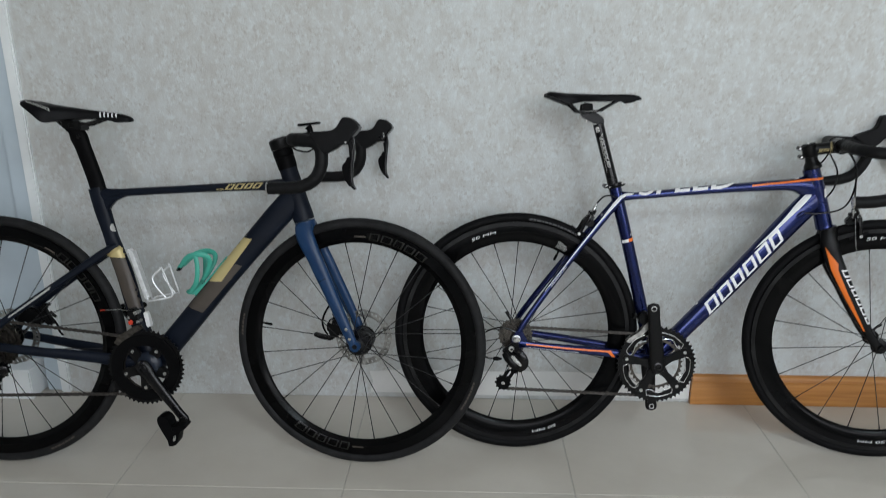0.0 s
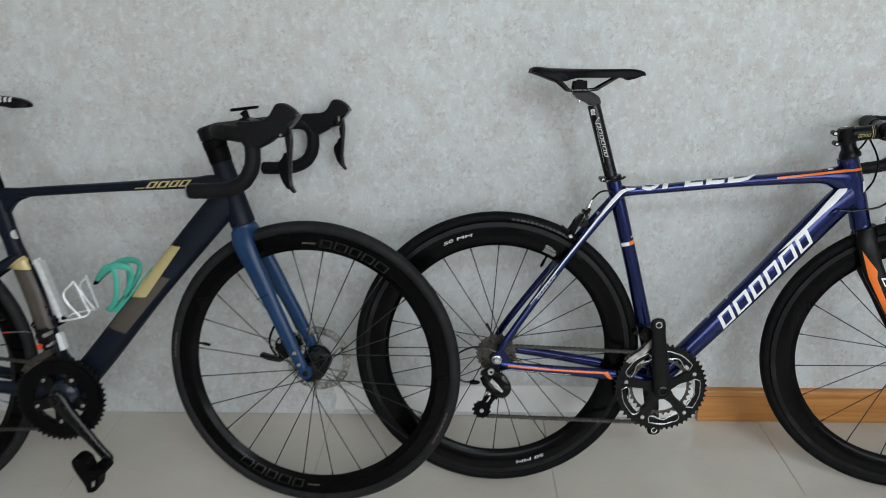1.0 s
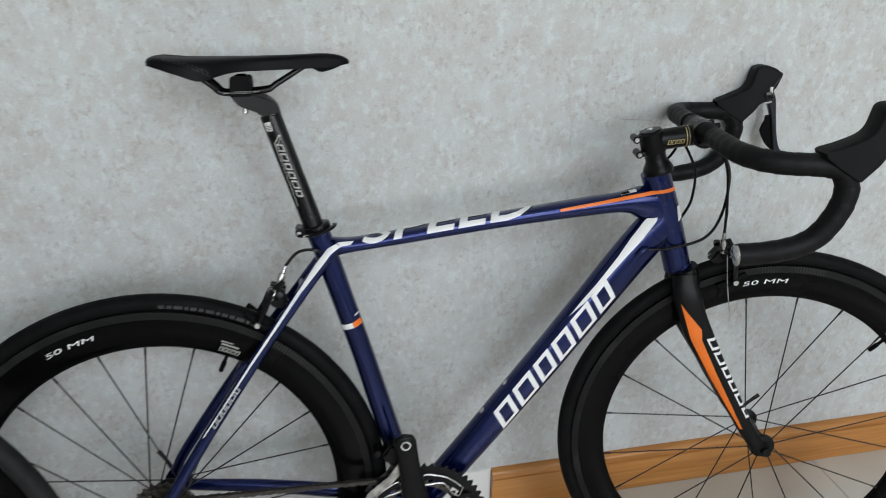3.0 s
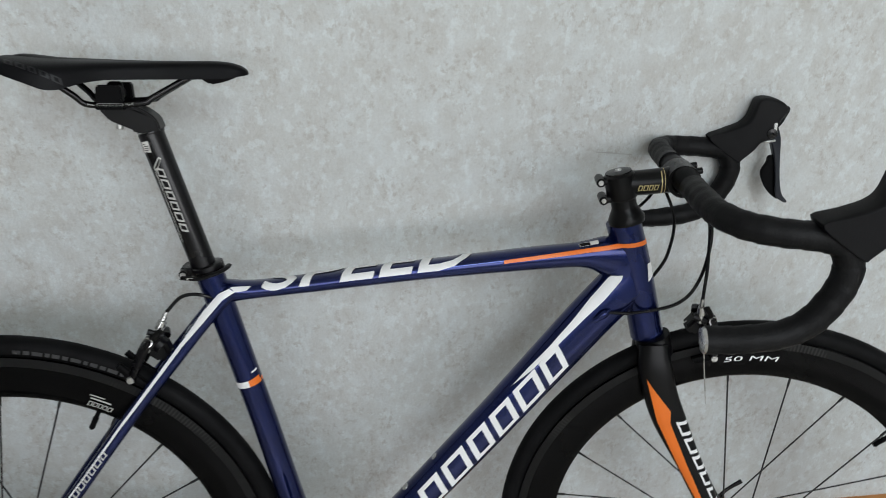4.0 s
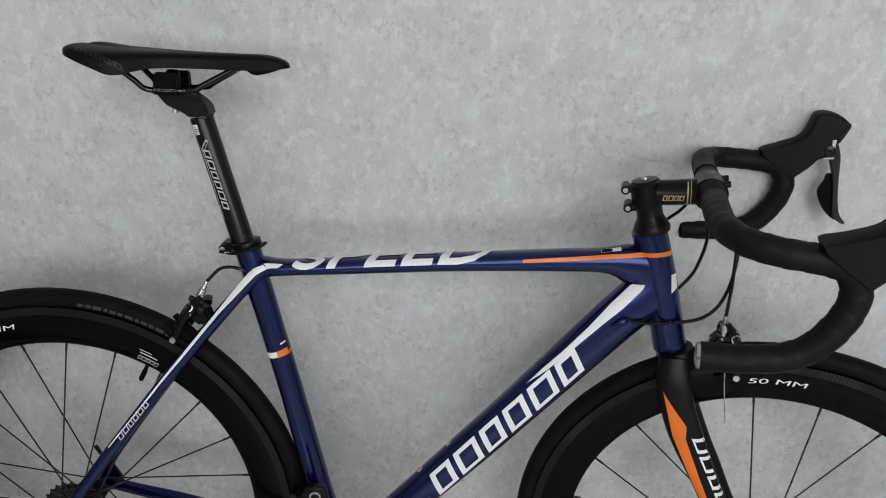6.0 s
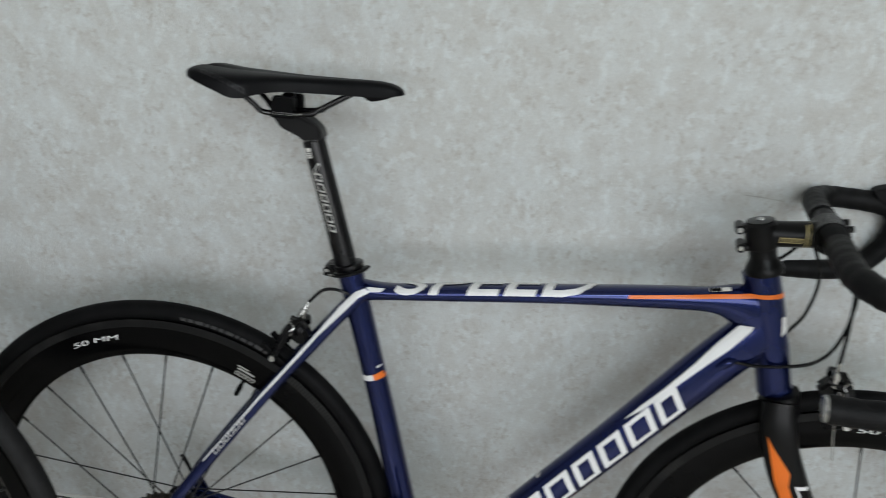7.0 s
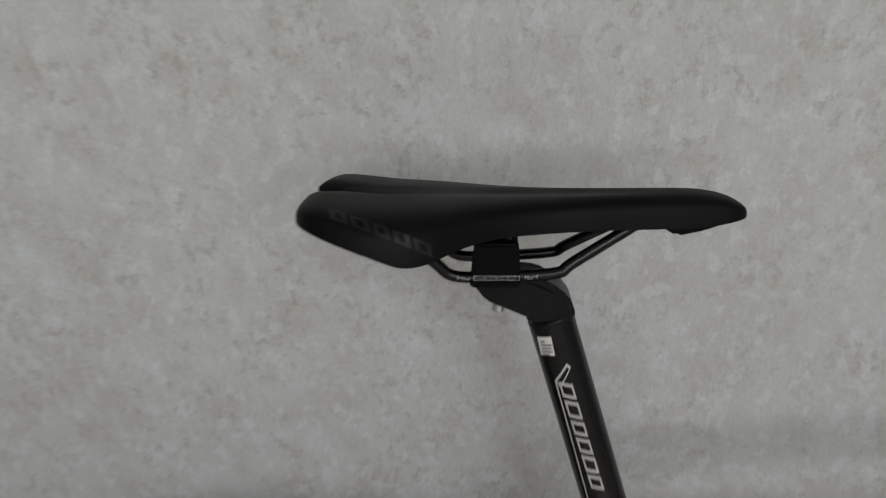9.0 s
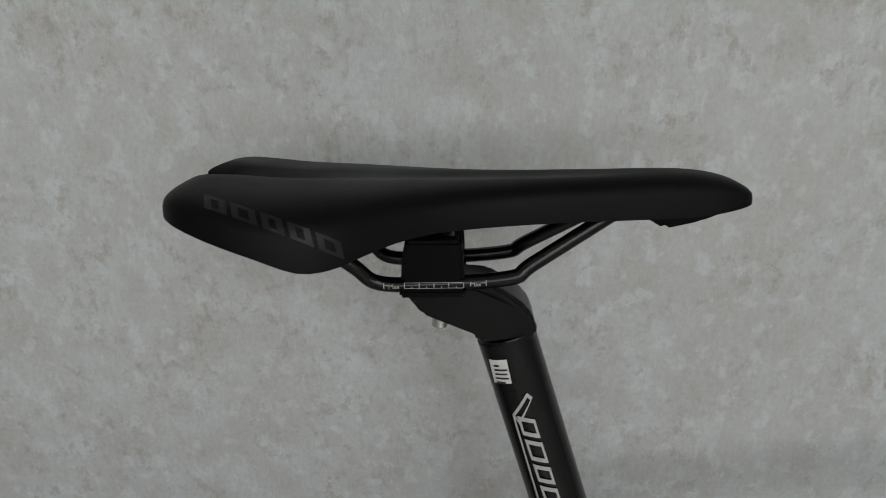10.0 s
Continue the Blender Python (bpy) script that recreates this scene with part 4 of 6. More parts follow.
def rim_brake(bike, x, z, turn, side, barrel, way, m=None):
    """Dual-pivot caliper: two curved arms, pads, bolts and a barrel adjuster from barrel towards way. turn: degrees about the cross axis."""
    t = pose(x, 0, z) @ Matrix.Rotation(radians(turn), 4, "Y") @ Matrix.Diagonal((side, 1, 1, 1))
    bm = bmesh.new()
    sweep(bm, [t @ V(0.002, -0.010, 0.010), t @ V(0.018, -0.008, 0.010)], [(0.0105, 0.0115), (0.0090, 0.0100)], 12, 1, (0, 1, 0), True, 3)
    body = part("brake_caliper", bm, BLACK_GLOSS, bike, "black dual-pivot rim brake", m)
    for s in (-1, 1):
        bm = bmesh.new()
        k = 0.004 if s < 0 else -0.002
        pts = [t @ V(0.010 + k, s * 0.002, 0.016), t @ V(0.014 + k, s * 0.018, 0.013), t @ V(0.013 + k, s * 0.028, -0.002), t @ V(0.008 + k * 0.5, s * 0.029, -0.022), t @ V(0.004, s * 0.025, -0.040)]
        sweep(bm, pts, [(0.0080, 0.0045), (0.0085, 0.0045), (0.0070, 0.0040), (0.0056, 0.0036), (0.0062, 0.0036)], 10, 5, None, True, 2.8)
        part("caliper_arm", bm, BLACK_GLOSS, body)
    bm = bmesh.new()
    sweep(bm, [t @ V(0.016, -0.020, 0.012), t @ V(0.020, -0.030, 0.020), t @ V(0.018, -0.034, 0.036)], [(0.004, 0.003), (0.0035, 0.0025), (0.0045, 0.002)], 8, 4, None)
    part("release_lever", bm, BLACK_ALLOY, body)
    bm = bmesh.new()
    coil = [t @ V(0.020 + 0.005 * math.cos(0.9 * k), -0.016 - 0.0016 * k, 0.012 + 0.005 * math.sin(0.9 * k)) for k in range(12)]
    tube(bm, coil, 0.0010, 6, 2)
    part("spring", bm, STEEL, body)
    bm = bmesh.new()
    prism(bm, [(x, z) for x, z in ((-0.016, 0.006), (0.004, 0.016), (0.020, 0.012), (0.022, -0.002), (0.008, -0.012), (-0.010, -0.010))], -0.012, 0.012, 0.004, t)
    part("pivot_block", bm, BLACK_ALLOY, body)
    bm = bmesh.new()
    rod(bm, t @ V(0.014, -0.022, 0.004), t @ V(0.014, -0.029, 0.002), 0.0042, 10)
    part("arm_bolt", bm, STEEL, body)
    bm = bmesh.new()
    a, b = Vector(barrel), Vector(way)
    sweep(bm, [t @ V(0.014, -0.012, 0.006), (t @ V(0.014, -0.012, 0.006)).lerp(a, 0.6) + V(0, -0.004, 0), a], [(0.0065, 0.0045), (0.0050, 0.0040), (0.0042, 0.0040)], 10, 4, None)
    sweep(bm, [a + V(-0.010, 0, 0.004), a + V(0.008, 0, -0.002)], [(0.004, 0.004), (0.003, 0.003)], 8, 1, None)
    part("cable_arm", bm, BLACK_ALLOY, body)
    for s in (-1, 1):
        bm = bmesh.new()
        sweep(bm, [t @ V(-0.022, s * 0.019, -0.040), t @ V(0.002, s * 0.0185, -0.042), t @ V(0.026, s * 0.019, -0.040)], [(0.0045, 0.0035), (0.0055, 0.0045), (0.004, 0.0035)], 10, 4, (0, 1, 0), True, 3)
        part("brake_pad", bm, BLACK_PLASTIC, body)
        bm = bmesh.new()
        rod(bm, t @ V(0.004, s * 0.020, -0.041), t @ V(0.004, s * 0.032, -0.041), 0.0044, 12)
        part("pad_bolt", bm, STEEL, body)
    bm = bmesh.new()
    rod(bm, t @ V(-0.012, 0, 0.004), t @ V(0.022, 0, 0.004), 0.0055, 12)
    part("pivot_bolt", bm, STEEL, body)
    bm = bmesh.new()
    d = (b - a).normalized()
    tube(bm, [a - d * 0.004, a + d * 0.006, a + d * 0.007, a + d * 0.018, a + d * 0.019, a + d * 0.030], [0.0032, 0.0032, 0.0052, 0.0052, 0.0034, 0.0028], 12, 1)
    part("barrel_adjuster", bm, STEEL, body, "bright barrel adjuster")
    return a + d * 0.030


def cable(bike, pts, m=None, r=0.0023, material=None):
    bm = bmesh.new()
    tube(bm, pts, r, 8, 8)
    return part("cable", bm, material or BLACK_GLOSS, bike, "", m)


def quick_release(rim, cx, cz, y, turn, nut):
    bm = bmesh.new()
    rod(bm, (cx, -y, cz), (cx, y, cz), 0.0045, 10)
    rod(bm, (cx, y, cz), (cx, y + 0.014, cz), 0.0085, 14)
    a = radians(turn)
    p = V(cx, y + 0.011, cz)
    d = V(math.cos(a), 0.12, math.sin(a))
    sweep(bm, [p, p + d * 0.018 + V(0, 0.006, 0), p + d * 0.046 + V(0, 0.004, 0)], [(0.0040, 0.003), (0.0030, 0.0022), (0.0042, 0.0020)], 10, 4, (0, 1, 0))
    skewer = part("quick_release", bm, BLACK_GLOSS, rim, "black quick-release skewer")
    bm = bmesh.new()
    rod(bm, (cx, -y - 0.010, cz), (cx, -y - 0.0005, cz), 0.0082, 16, 0.002)
    part("axle_nut", bm, nut, rim)
    return skewer


# ---- the indigo bicycle with rim brakes ----
B = bike_root(0.2464, 2.3204, 8.57, -0.89, "indigo blue and orange road bicycle leaning on the wall")
BR, BTR, BRI = 0.344, 0.0132, 0.263
BRX, BFX, BAZ = 0.003, 0.994, 0.344
BM = Matrix.Translation((0.002, -0.008, 0.002)) @ steer_matrix(0.8345, 0.6730, 0.7895, 0.8190, -12.6)

bm = bmesh.new()
# seat tube, top tube, down tube, head tube
sweep(bm, [(0.3949, 0, 0.2810), (0.3593, 0, 0.4053), (0.3086, 0, 0.5920), (0.2726, 0, 0.7246), (0.2611, 0, 0.7668)], [(0.020, 0.019), (0.0175, 0.0175), (0.0168, 0.0168), (0.0172, 0.0172), (0.0172, 0.0172)], 20)
sweep(bm, [(0.2686, 0, 0.7413), (0.3300, 0, 0.7436), (0.5110, 0, 0.7592), (0.7129, 0, 0.7738), (0.7718, 0, 0.7726), (0.8017, 0, 0.7638)], [(0.015, 0.015), (0.0101, 0.0165), (0.0115, 0.0175), (0.0148, 0.0180), (0.026, 0.019), (0.040, 0.019)], 20, 6, (0, 1, 0), True, 2.5)
sweep(bm, [(0.3950, 0, 0.2740), (0.4570, 0, 0.3444), (0.6100, 0, 0.5170), (0.7642, 0, 0.6963), (0.8161, 0, 0.7485)], [(0.022, 0.022), (0.0235, 0.0225), (0.0275, 0.0215), (0.0315, 0.0205), (0.034, 0.018)], 22, 6, (0, 1, 0), True, 2.5)
sweep(bm, [(0.8387, 0, 0.6598), (0.8345, 0, 0.6730), (0.8198, 0, 0.7278), (0.8031, 0, 0.7782), (0.7889, 0, 0.8200)], [(0.0225, 0.0225), (0.0218, 0.0218), (0.0215, 0.0210), (0.0228, 0.0215), (0.0225, 0.0215)], 24)
lathe(bm, [(0.016, -0.034), (0.0205, -0.034), (0.0205, 0.034), (0.016, 0.034)], (0.3940, 0, 0.2760), 28)
for s in (-1, 1):
    # seat stays run into the top tube; chain stays to the bracket
    sweep(bm, [(0.2887, s * 0.010, 0.7463), (0.2697, s * 0.016, 0.7275), (0.2266, s * 0.022, 0.6746), (0.1470, s * 0.036, 0.5710), (0.0346, s * 0.058, 0.4061), (0.0057, s * 0.064, 0.3548)], [(0.0085, 0.006), (0.0095, 0.007), (0.0090, 0.0065), (0.0085, 0.0065), (0.0085, 0.006), (0.008, 0.005)], 14)
    sweep(bm, [(0.3861, s * 0.024, 0.2780), (0.3266, s * 0.030, 0.2909), (0.2673, s * 0.034, 0.3008), (0.1487, s * 0.052, 0.3154), (0.0398, s * 0.063, 0.3271), (-0.0019, s * 0.065, 0.3360)], [(0.015, 0.010), (0.0150, 0.009), (0.0135, 0.0085), (0.0115, 0.009), (0.0105, 0.007), (0.010, 0.004)], 14)
    prism(bm, [(-0.0098, 0.3280), (0.0042, 0.3191), (0.0300, 0.3212), (0.0336, 0.3430), (0.0173, 0.3706), (0.0015, 0.3646), (-0.0101, 0.3478)], s * 0.065 - 0.0035, s * 0.065 + 0.0035, 0.0015)
sweep(bm, [(0.2342, -0.026, 0.6856), (0.2342, 0.026, 0.6856)], [(0.007, 0.007)] * 2, 12, 1, (0, 0, 1))
sweep(bm, [(0.3187, -0.034, 0.2919), (0.3187, 0.034, 0.2919)], [(0.010, 0.010)] * 2, 12, 1, (0, 0, 1))
frame_b = part("bike_frame", bm, INDIGO, B, "glossy indigo blue bicycle frame")

# lettering and stripes of the frame
polys, w = mark_row(6)
decal("decal", along(polys, (0.5400, 0.4124), (0.7330, 0.6346), w, 0.034), frame_b, WHITE_PRINT, "bold white slanted bars", 0.005)
decal("decal", [[(0.6490, 0.5975), (0.6690, 0.6215), (0.6935, 0.6490), (0.7255, 0.6880), (0.7496, 0.7203), (0.7745, 0.7493), (0.7889, 0.7506), (0.7876, 0.7442), (0.7643, 0.7159), (0.7407, 0.6919), (0.6995, 0.6470), (0.6733, 0.6195)]], frame_b, WHITE_PRINT, "white wedge stripe", 0.005, 0.0013)


def round_tube(bm, ob, line, lean0, lean1):
    """Lays flat shapes (x, z from 0 to 1) round a tube with that middle line, from the near side up over the top."""
    tree = tree_of(ob)
    for v in bm.verts:
        x, a = v.co.x, radians(lean0 + (lean1 - lean0) * v.co.z)
        c = V(x, 0, np.interp(x, [p[0] for p in line], [p[1] for p in line]))
        d = V(0, -math.cos(a), math.sin(a))
        hit = tree.ray_cast(c + d * 0.06, -d)[0]
        v.co = (hit or c) + d * 0.0010


TOP_LINE = [(0.2686, 0.7413), (0.3300, 0.7436), (0.5110, 0.7592), (0.7129, 0.7738)]
bm, w, h = words("SPEED", 0.03, 0.0004)
for v in bm.verts:
    v.co = V(0.322 + v.co.x / w * 0.260 + v.co.z / h * 0.018, 0, v.co.z / h)
refine(bm, 0.05)
round_tube(bm, frame_b, TOP_LINE, 4, 196)
part("lettering", bm, WHITE_PRINT, frame_b, "white lettering")
decal("decal", [[(0.6294, 0.7702), (0.6298, 0.7747), (0.6743, 0.7796), (0.7210, 0.7848), (0.7642, 0.7905), (0.8040, 0.7960), (0.8293, 0.7985), (0.8297, 0.7925), (0.8040, 0.7900), (0.7646, 0.7850), (0.7214, 0.7800), (0.6746, 0.7751)]], frame_b, ORANGE, "orange stripe", 0.005)
decal("decal", [[(0.3060, 0.7462), (0.3120, 0.7505), (0.2886, 0.7505), (0.2724, 0.7433), (0.2542, 0.7224), (0.2264, 0.6850), (0.1497, 0.5830), (0.0770, 0.4801), (0.0774, 0.4782), (0.1510, 0.5800), (0.2294, 0.6820), (0.2582, 0.7146), (0.2773, 0.7364), (0.2916, 0.7444)]], frame_b, WHITE_PRINT, "white stripe over the seat cluster", 0.005)
decal("decal", [[(0.2853, 0.6114), (0.3037, 0.6165), (0.3015, 0.6249), (0.2832, 0.6197)]], frame_b, WHITE_PRINT, "white band", 0.004)
decal("decal", [[(0.3039, 0.6166), (0.3201, 0.6210), (0.3179, 0.6313), (0.3017, 0.6250)]], frame_b, ORANGE, "orange band", 0.004)
decal("decal", [[(0.3062, 0.6347), (0.3139, 0.6382), (0.3133, 0.6402), (0.3056, 0.6367)]], frame_b, WHITE_PRINT, "", 0.004)
decal("decal", [[(0.0298, 0.3291), (0.0298, 0.3326), (0.2553, 0.3097), (0.2681, 0.3093), (0.2813, 0.2904), (0.2734, 0.2899), (0.2593, 0.3043), (0.2475, 0.3057)]], frame_b, ORANGE, "orange stripe", 0.005)
decal("decal", [[(0.0300, 0.3217), (0.0299, 0.3227), (0.1784, 0.3066), (0.1785, 0.3051)]], frame_b, WHITE_PRINT, "", 0.005)
decal("decal", [[(0.8208, 0.7660), (0.8282, 0.7661), (0.8322, 0.7486), (0.8238, 0.7413)]], frame_b, WHITE_PRINT, "", 0.004)
polys, w = mark_row(6)
decal("decal", along(polys, (0.0947, 0.4910), (0.1354, 0.5493), w, 0.008), frame_b, GREY_PRINT, "", 0.004)
bm = flat([[(0.730, 0.0), (0.755, 0.0), (0.755, 1.0), (0.730, 1.0)]])
refine(bm, 0.3)
round_tube(bm, frame_b, TOP_LINE + [(0.7797, 0.7846)], 44, 70)
part("sticker", bm, CARD, frame_b, "small printed sticker")
bm = flat([[(0.7305, 0.06), (0.744, 0.06), (0.744, 0.94), (0.7305, 0.94)]])
refine(bm, 0.3)
round_tube(bm, frame_b, TOP_LINE + [(0.7797, 0.7846)], 44, 70)
for v in bm.verts:
    v.co += V(0, -0.0003, 0.0003)
part("sticker", bm, BLACK_PLASTIC, frame_b)
# cable port and bottle bosses
bm = bmesh.new()
sweep(bm, [(0.7542, -0.0205, 0.6893), (0.7662, -0.0235, 0.6993), (0.7743, -0.0195, 0.7033)], [(0.004, 0.003), (0.0055, 0.004), (0.003, 0.003)], 10, 4, (0, 1, 0))
part("cable_port", bm, INDIGO, frame_b)
for x, z in ((0.5090, 0.4385), (0.5490, 0.4845)):
    bm = bmesh.new()
    d = V(-0.73, 0, 0.68)
    p = V(x, 0, z)
    rod(bm, p - d * 0.006, p + d * 0.0035, 0.0050, 12)
    part("bottle_boss", bm, STEEL, frame_b, "bright bottle-cage bolt")

# seat clamp, post and saddle
bm = bmesh.new()
ax = V(-0.247, 0, 0.969)
c = V(0.2606, 0, 0.7712)
sweep(bm, [c - ax * 0.0060, c - ax * 0.0050, c + ax * 0.0050, c + ax * 0.0060], [(0.0185, 0.0185), (0.0200, 0.0200), (0.0200, 0.0200), (0.0185, 0.0185)], 24, 1)
box(bm, c.x - 0.031, c.x - 0.016, -0.012, 0.012, c.z - 0.0075, c.z + 0.0035, 0.002)
clampb = part("seat_clamp", bm, BLACK_GLOSS, B, "black seat post clamp")
bm = bmesh.new()
rod(bm, c + V(-0.026, -0.020, -0.002), c + V(-0.026, 0.018, -0.002), 0.0052, 14)
part("cam_barrel", bm, BLACK_ALLOY, clampb)
bm = bmesh.new()
sweep(bm, [c + V(-0.027, -0.0235, -0.004), c + V(-0.008, -0.0275, -0.004), c + V(0.010, -0.0255, 0.000), c + V(0.022, -0.0160, 0.003), c + V(0.0255, -0.0020, 0.004)], [(0.0052, 0.0022), (0.0048, 0.0024), (0.0036, 0.0024), (0.0034, 0.0022), (0.0036, 0.0020)], 12, 6, (0, 0, 1))
lever = part("clamp_lever", bm, BLACK_ALLOY, clampb, "black cam lever")
bm = bmesh.new()
for k in range(4):
    box(bm, c.x - 0.020 + 0.0042 * k, c.x - 0.0168 + 0.0042 * k, -0.0304, -0.0296, c.z - 0.0055, c.z - 0.0025)
part("print", bm, GREY_PRINT, lever)
bm = bmesh.new()
rod(bm, c + V(-0.026, -0.0225, -0.002), c + V(-0.026, -0.0200, -0.002), 0.0034, 12)
part("cam_bolt", bm, STEEL, clampb)
bm = bmesh.new()
sweep(bm, [(0.2630, 0, 0.7502), (0.2140, 0, 0.9285), (0.2127, 0, 0.9330)], [(0.0147, 0.0147)] * 3, 32, 1)
post_b = part("seat_post", bm, BLACK_GLOSS, B, "black alloy seat post")
bm = bmesh.new()
prism(bm, [(0.1640, 0.9640), (0.1960, 0.9642), (0.2050, 0.9630), (0.2140, 0.9580), (0.2228, 0.9510), (0.2262, 0.9440), (0.2272, 0.9365), (0.1995, 0.9330), (0.1990, 0.9365), (0.1860, 0.9420), (0.1730, 0.9475), (0.1690, 0.9530), (0.1640, 0.9590)], -0.0142, 0.0142, 0.0030)
head = part("post_head", bm, BLACK_ALLOY, post_b, "matt black forged post head", angle=35)
bm = bmesh.new()
sweep(bm, [(0.1960, -0.0128, 0.9605), (0.2080, -0.0126, 0.9560), (0.2180, -0.0120, 0.9500), (0.2225, -0.0100, 0.9440)], [(0.0012, 0.0016), (0.0016, 0.0020), (0.0016, 0.0020), (0.0006, 0.0008)], 8, 4, (0, 1, 0))
part("head_ridge", bm, BLACK_PLASTIC, head)
bm = bmesh.new()
sweep(bm, [(0.2140, 0, 0.9318), (0.2137, 0, 0.9330), (0.2133, 0, 0.9345)], [(0.0144, 0.0144), (0.0150, 0.0150), (0.0147, 0.0147)], 28, 1)
part("joint_ring", bm, BLACK_GLOSS, post_b)
# lower cradle, a plate over each rail and the round yoke nut between them
bm = bmesh.new()
prism(bm, [(0.1640, 0.9602), (0.1940, 0.9602), (0.1940, 0.9640), (0.1640, 0.9640)], -0.0265, 0.0265, 0.0012)
clamp_b = part("rail_clamp", bm, BLACK_PLASTIC, post_b, "black saddle rail clamp")
for s in (-1, 1):
    bm = bmesh.new()
    prism(bm, [(0.1648, 0.9672), (0.1935, 0.9676), (0.1933, 0.9790), (0.1925, 0.9868), (0.1672, 0.9868), (0.1656, 0.9790)], s * 0.0210 - 0.0058, s * 0.0210 + 0.0058, 0.0016)
    part("clamp_plate", bm, BLACK_PLASTIC, clamp_b)
bm = bmesh.new()
rod(bm, (0.1792, -0.0150, 0.9760), (0.1792, 0.0150, 0.9760), 0.0085, 18)
rod(bm, (0.1796, 0, 0.9640), (0.1800, 0, 0.9890), 0.0088, 18, 0.003)
part("yoke_nut", bm, BLACK_ALLOY, clamp_b)


def scale_lines(lines):
    for x0, x1, z0, z1 in lines:
        bm = bmesh.new()
        box(bm, x0, x1, -0.0254, -0.0250, z0, z1)
        part("print", bm, GREY_PRINT, post_b)


scale_lines([(0.1568, 0.1571, 0.9645, 0.9672), (0.1571, 0.1590, 0.9658, 0.9661), (0.2010, 0.2032, 0.9668, 0.9671), (0.2032, 0.2035, 0.9655, 0.9682), (0.1662, 0.1930, 0.9671, 0.9673), (0.1662, 0.1930, 0.9645, 0.9647)] + [(0.1662 + 0.00335 * k, 0.1665 + 0.00335 * k, 0.9647, 0.9671 if k % 2 == 0 else 0.9655) for k in range(9)])
for x, z in ((0.1592, 0.9646), (0.1962, 0.9654)):
    bm, w, h = words("Max", 0.0030)
    bmesh.ops.translate(bm, verts=bm.verts, vec=(x, -0.0256, z))
    part("lettering", bm, GREY_PRINT, post_b, "tiny pale lettering")
bm = bmesh.new()
rod(bm, (0.1800, 0, 0.9365), (0.1820, 0, 0.9520), 0.0040, 14)
part("clamp_bolt", bm, STEEL, post_b, "bright clamp bolt")
polys, w = mark_row(6)
decal("decal", along(polys, (0.2168, 0.8955), (0.2388, 0.8180), w, 0.0078), post_b, GREY_PRINT, "pale grey slanted bars", 0.004)
decal("decal", [[(0.2146, 0.8955), (0.2215, 0.9082), (0.2243, 0.9057), (0.2236, 0.9040), (0.2218, 0.9058), (0.2163, 0.8957)], [(0.2146, 0.8955), (0.2160, 0.8955), (0.2180, 0.8922), (0.2182, 0.8909)], [(0.2243, 0.9057), (0.2232, 0.9043), (0.2175, 0.8920), (0.2182, 0.8905)], [(0.2148, 0.8950), (0.2158, 0.8948), (0.2378, 0.8075), (0.2370, 0.8070)]], post_b, GREY_PRINT, "pale grey outline mark", 0.004)
decal("sticker", [[(0.2041, 0.9236), (0.2122, 0.9255), (0.2147, 0.9130), (0.2066, 0.9110)]], post_b, CARD, "small white warning sticker", 0.003)
lines = []
for k in range(5):
    x, z = 0.2062 + 0.0004 * k, 0.9214 - 0.0022 * k
    w = (0.0024, 0.0058, 0.0056, 0.0058, 0.0040)[k]
    lines.append([(x, z), (x + w, z + w * 0.22), (x + w + 0.0002, z + w * 0.22 - 0.0009), (x + 0.0002, z - 0.0009)])
decal("print", lines, post_b, DARK_PRINT, "", 0.003, 0.0011)
polys, w = mark_row(5, 0.24, -0.3)
saddle(B, 0.0670, 0.2590, 1.0155, 0.2, 0.064, (0.1806, 0.9660), along(polys, (0.0910, 1.0085), (0.1415, 0.9885), w, 0.0065), SADDLE_PRINT)

# wheels
wr_b, _ = wheel(B, "rear_wheel", BRX, BAZ, BR, BTR, BRI, 24, None, True, 0.6)
wf_b, _ = wheel(B, "front_wheel", BFX, BAZ, BR, BTR, BRI, 20, BM, True, 8.6, 0.040, 6)
for rim, cx, angles, va in ((wr_b, BRX, (109, -72), 64), (wf_b, BFX, (94.5, -85.5), 43)):
    for a in angles:
        rim_words(rim, cx, BAZ, a, "50 MM", 0.0105, 0.2950, WHITE_PRINT, 2.45)
    valve(rim, cx, BAZ, BRI, va)
    polys, w = mark_row(5)
    rim_shapes(rim, cx, BAZ, va, [[(x, z * 0.5) for x, z in p] for p in polys] + [[(0.2894, 0.7010), (4.0, 0.7), (4.0, 0.85), (0.2863, 0.8475)], [(-0.0110, 0.9916), (2.6, 1.0), (2.6, 1.1), (0.0, 1.1)]], w, 0.016, 0.280, 6.5, GREY_PRINT)
tyre_marks(wr_b, BRX, BAZ, BR, BTR, 72, 24, DARK_PRINT)
tyre_marks(wf_b, BFX, BAZ, BR, BTR, 38, 24, DARK_PRINT)
quick_release(wr_b, BRX, BAZ, 0.066, 120, STEEL)
bm = bmesh.new()
lathe(bm, [(0.0090, -0.0700), (0.0110, -0.0695), (0.0128, -0.0670), (0.0128, -0.0640), (0.0090, -0.0640)], (BRX, 0, BAZ), 26)
part("dropout_washer", bm, STEEL, wr_b, "bright serrated washer")
quick_release(wf_b, BFX, BAZ, 0.054, 40, BLACK_ALLOY)

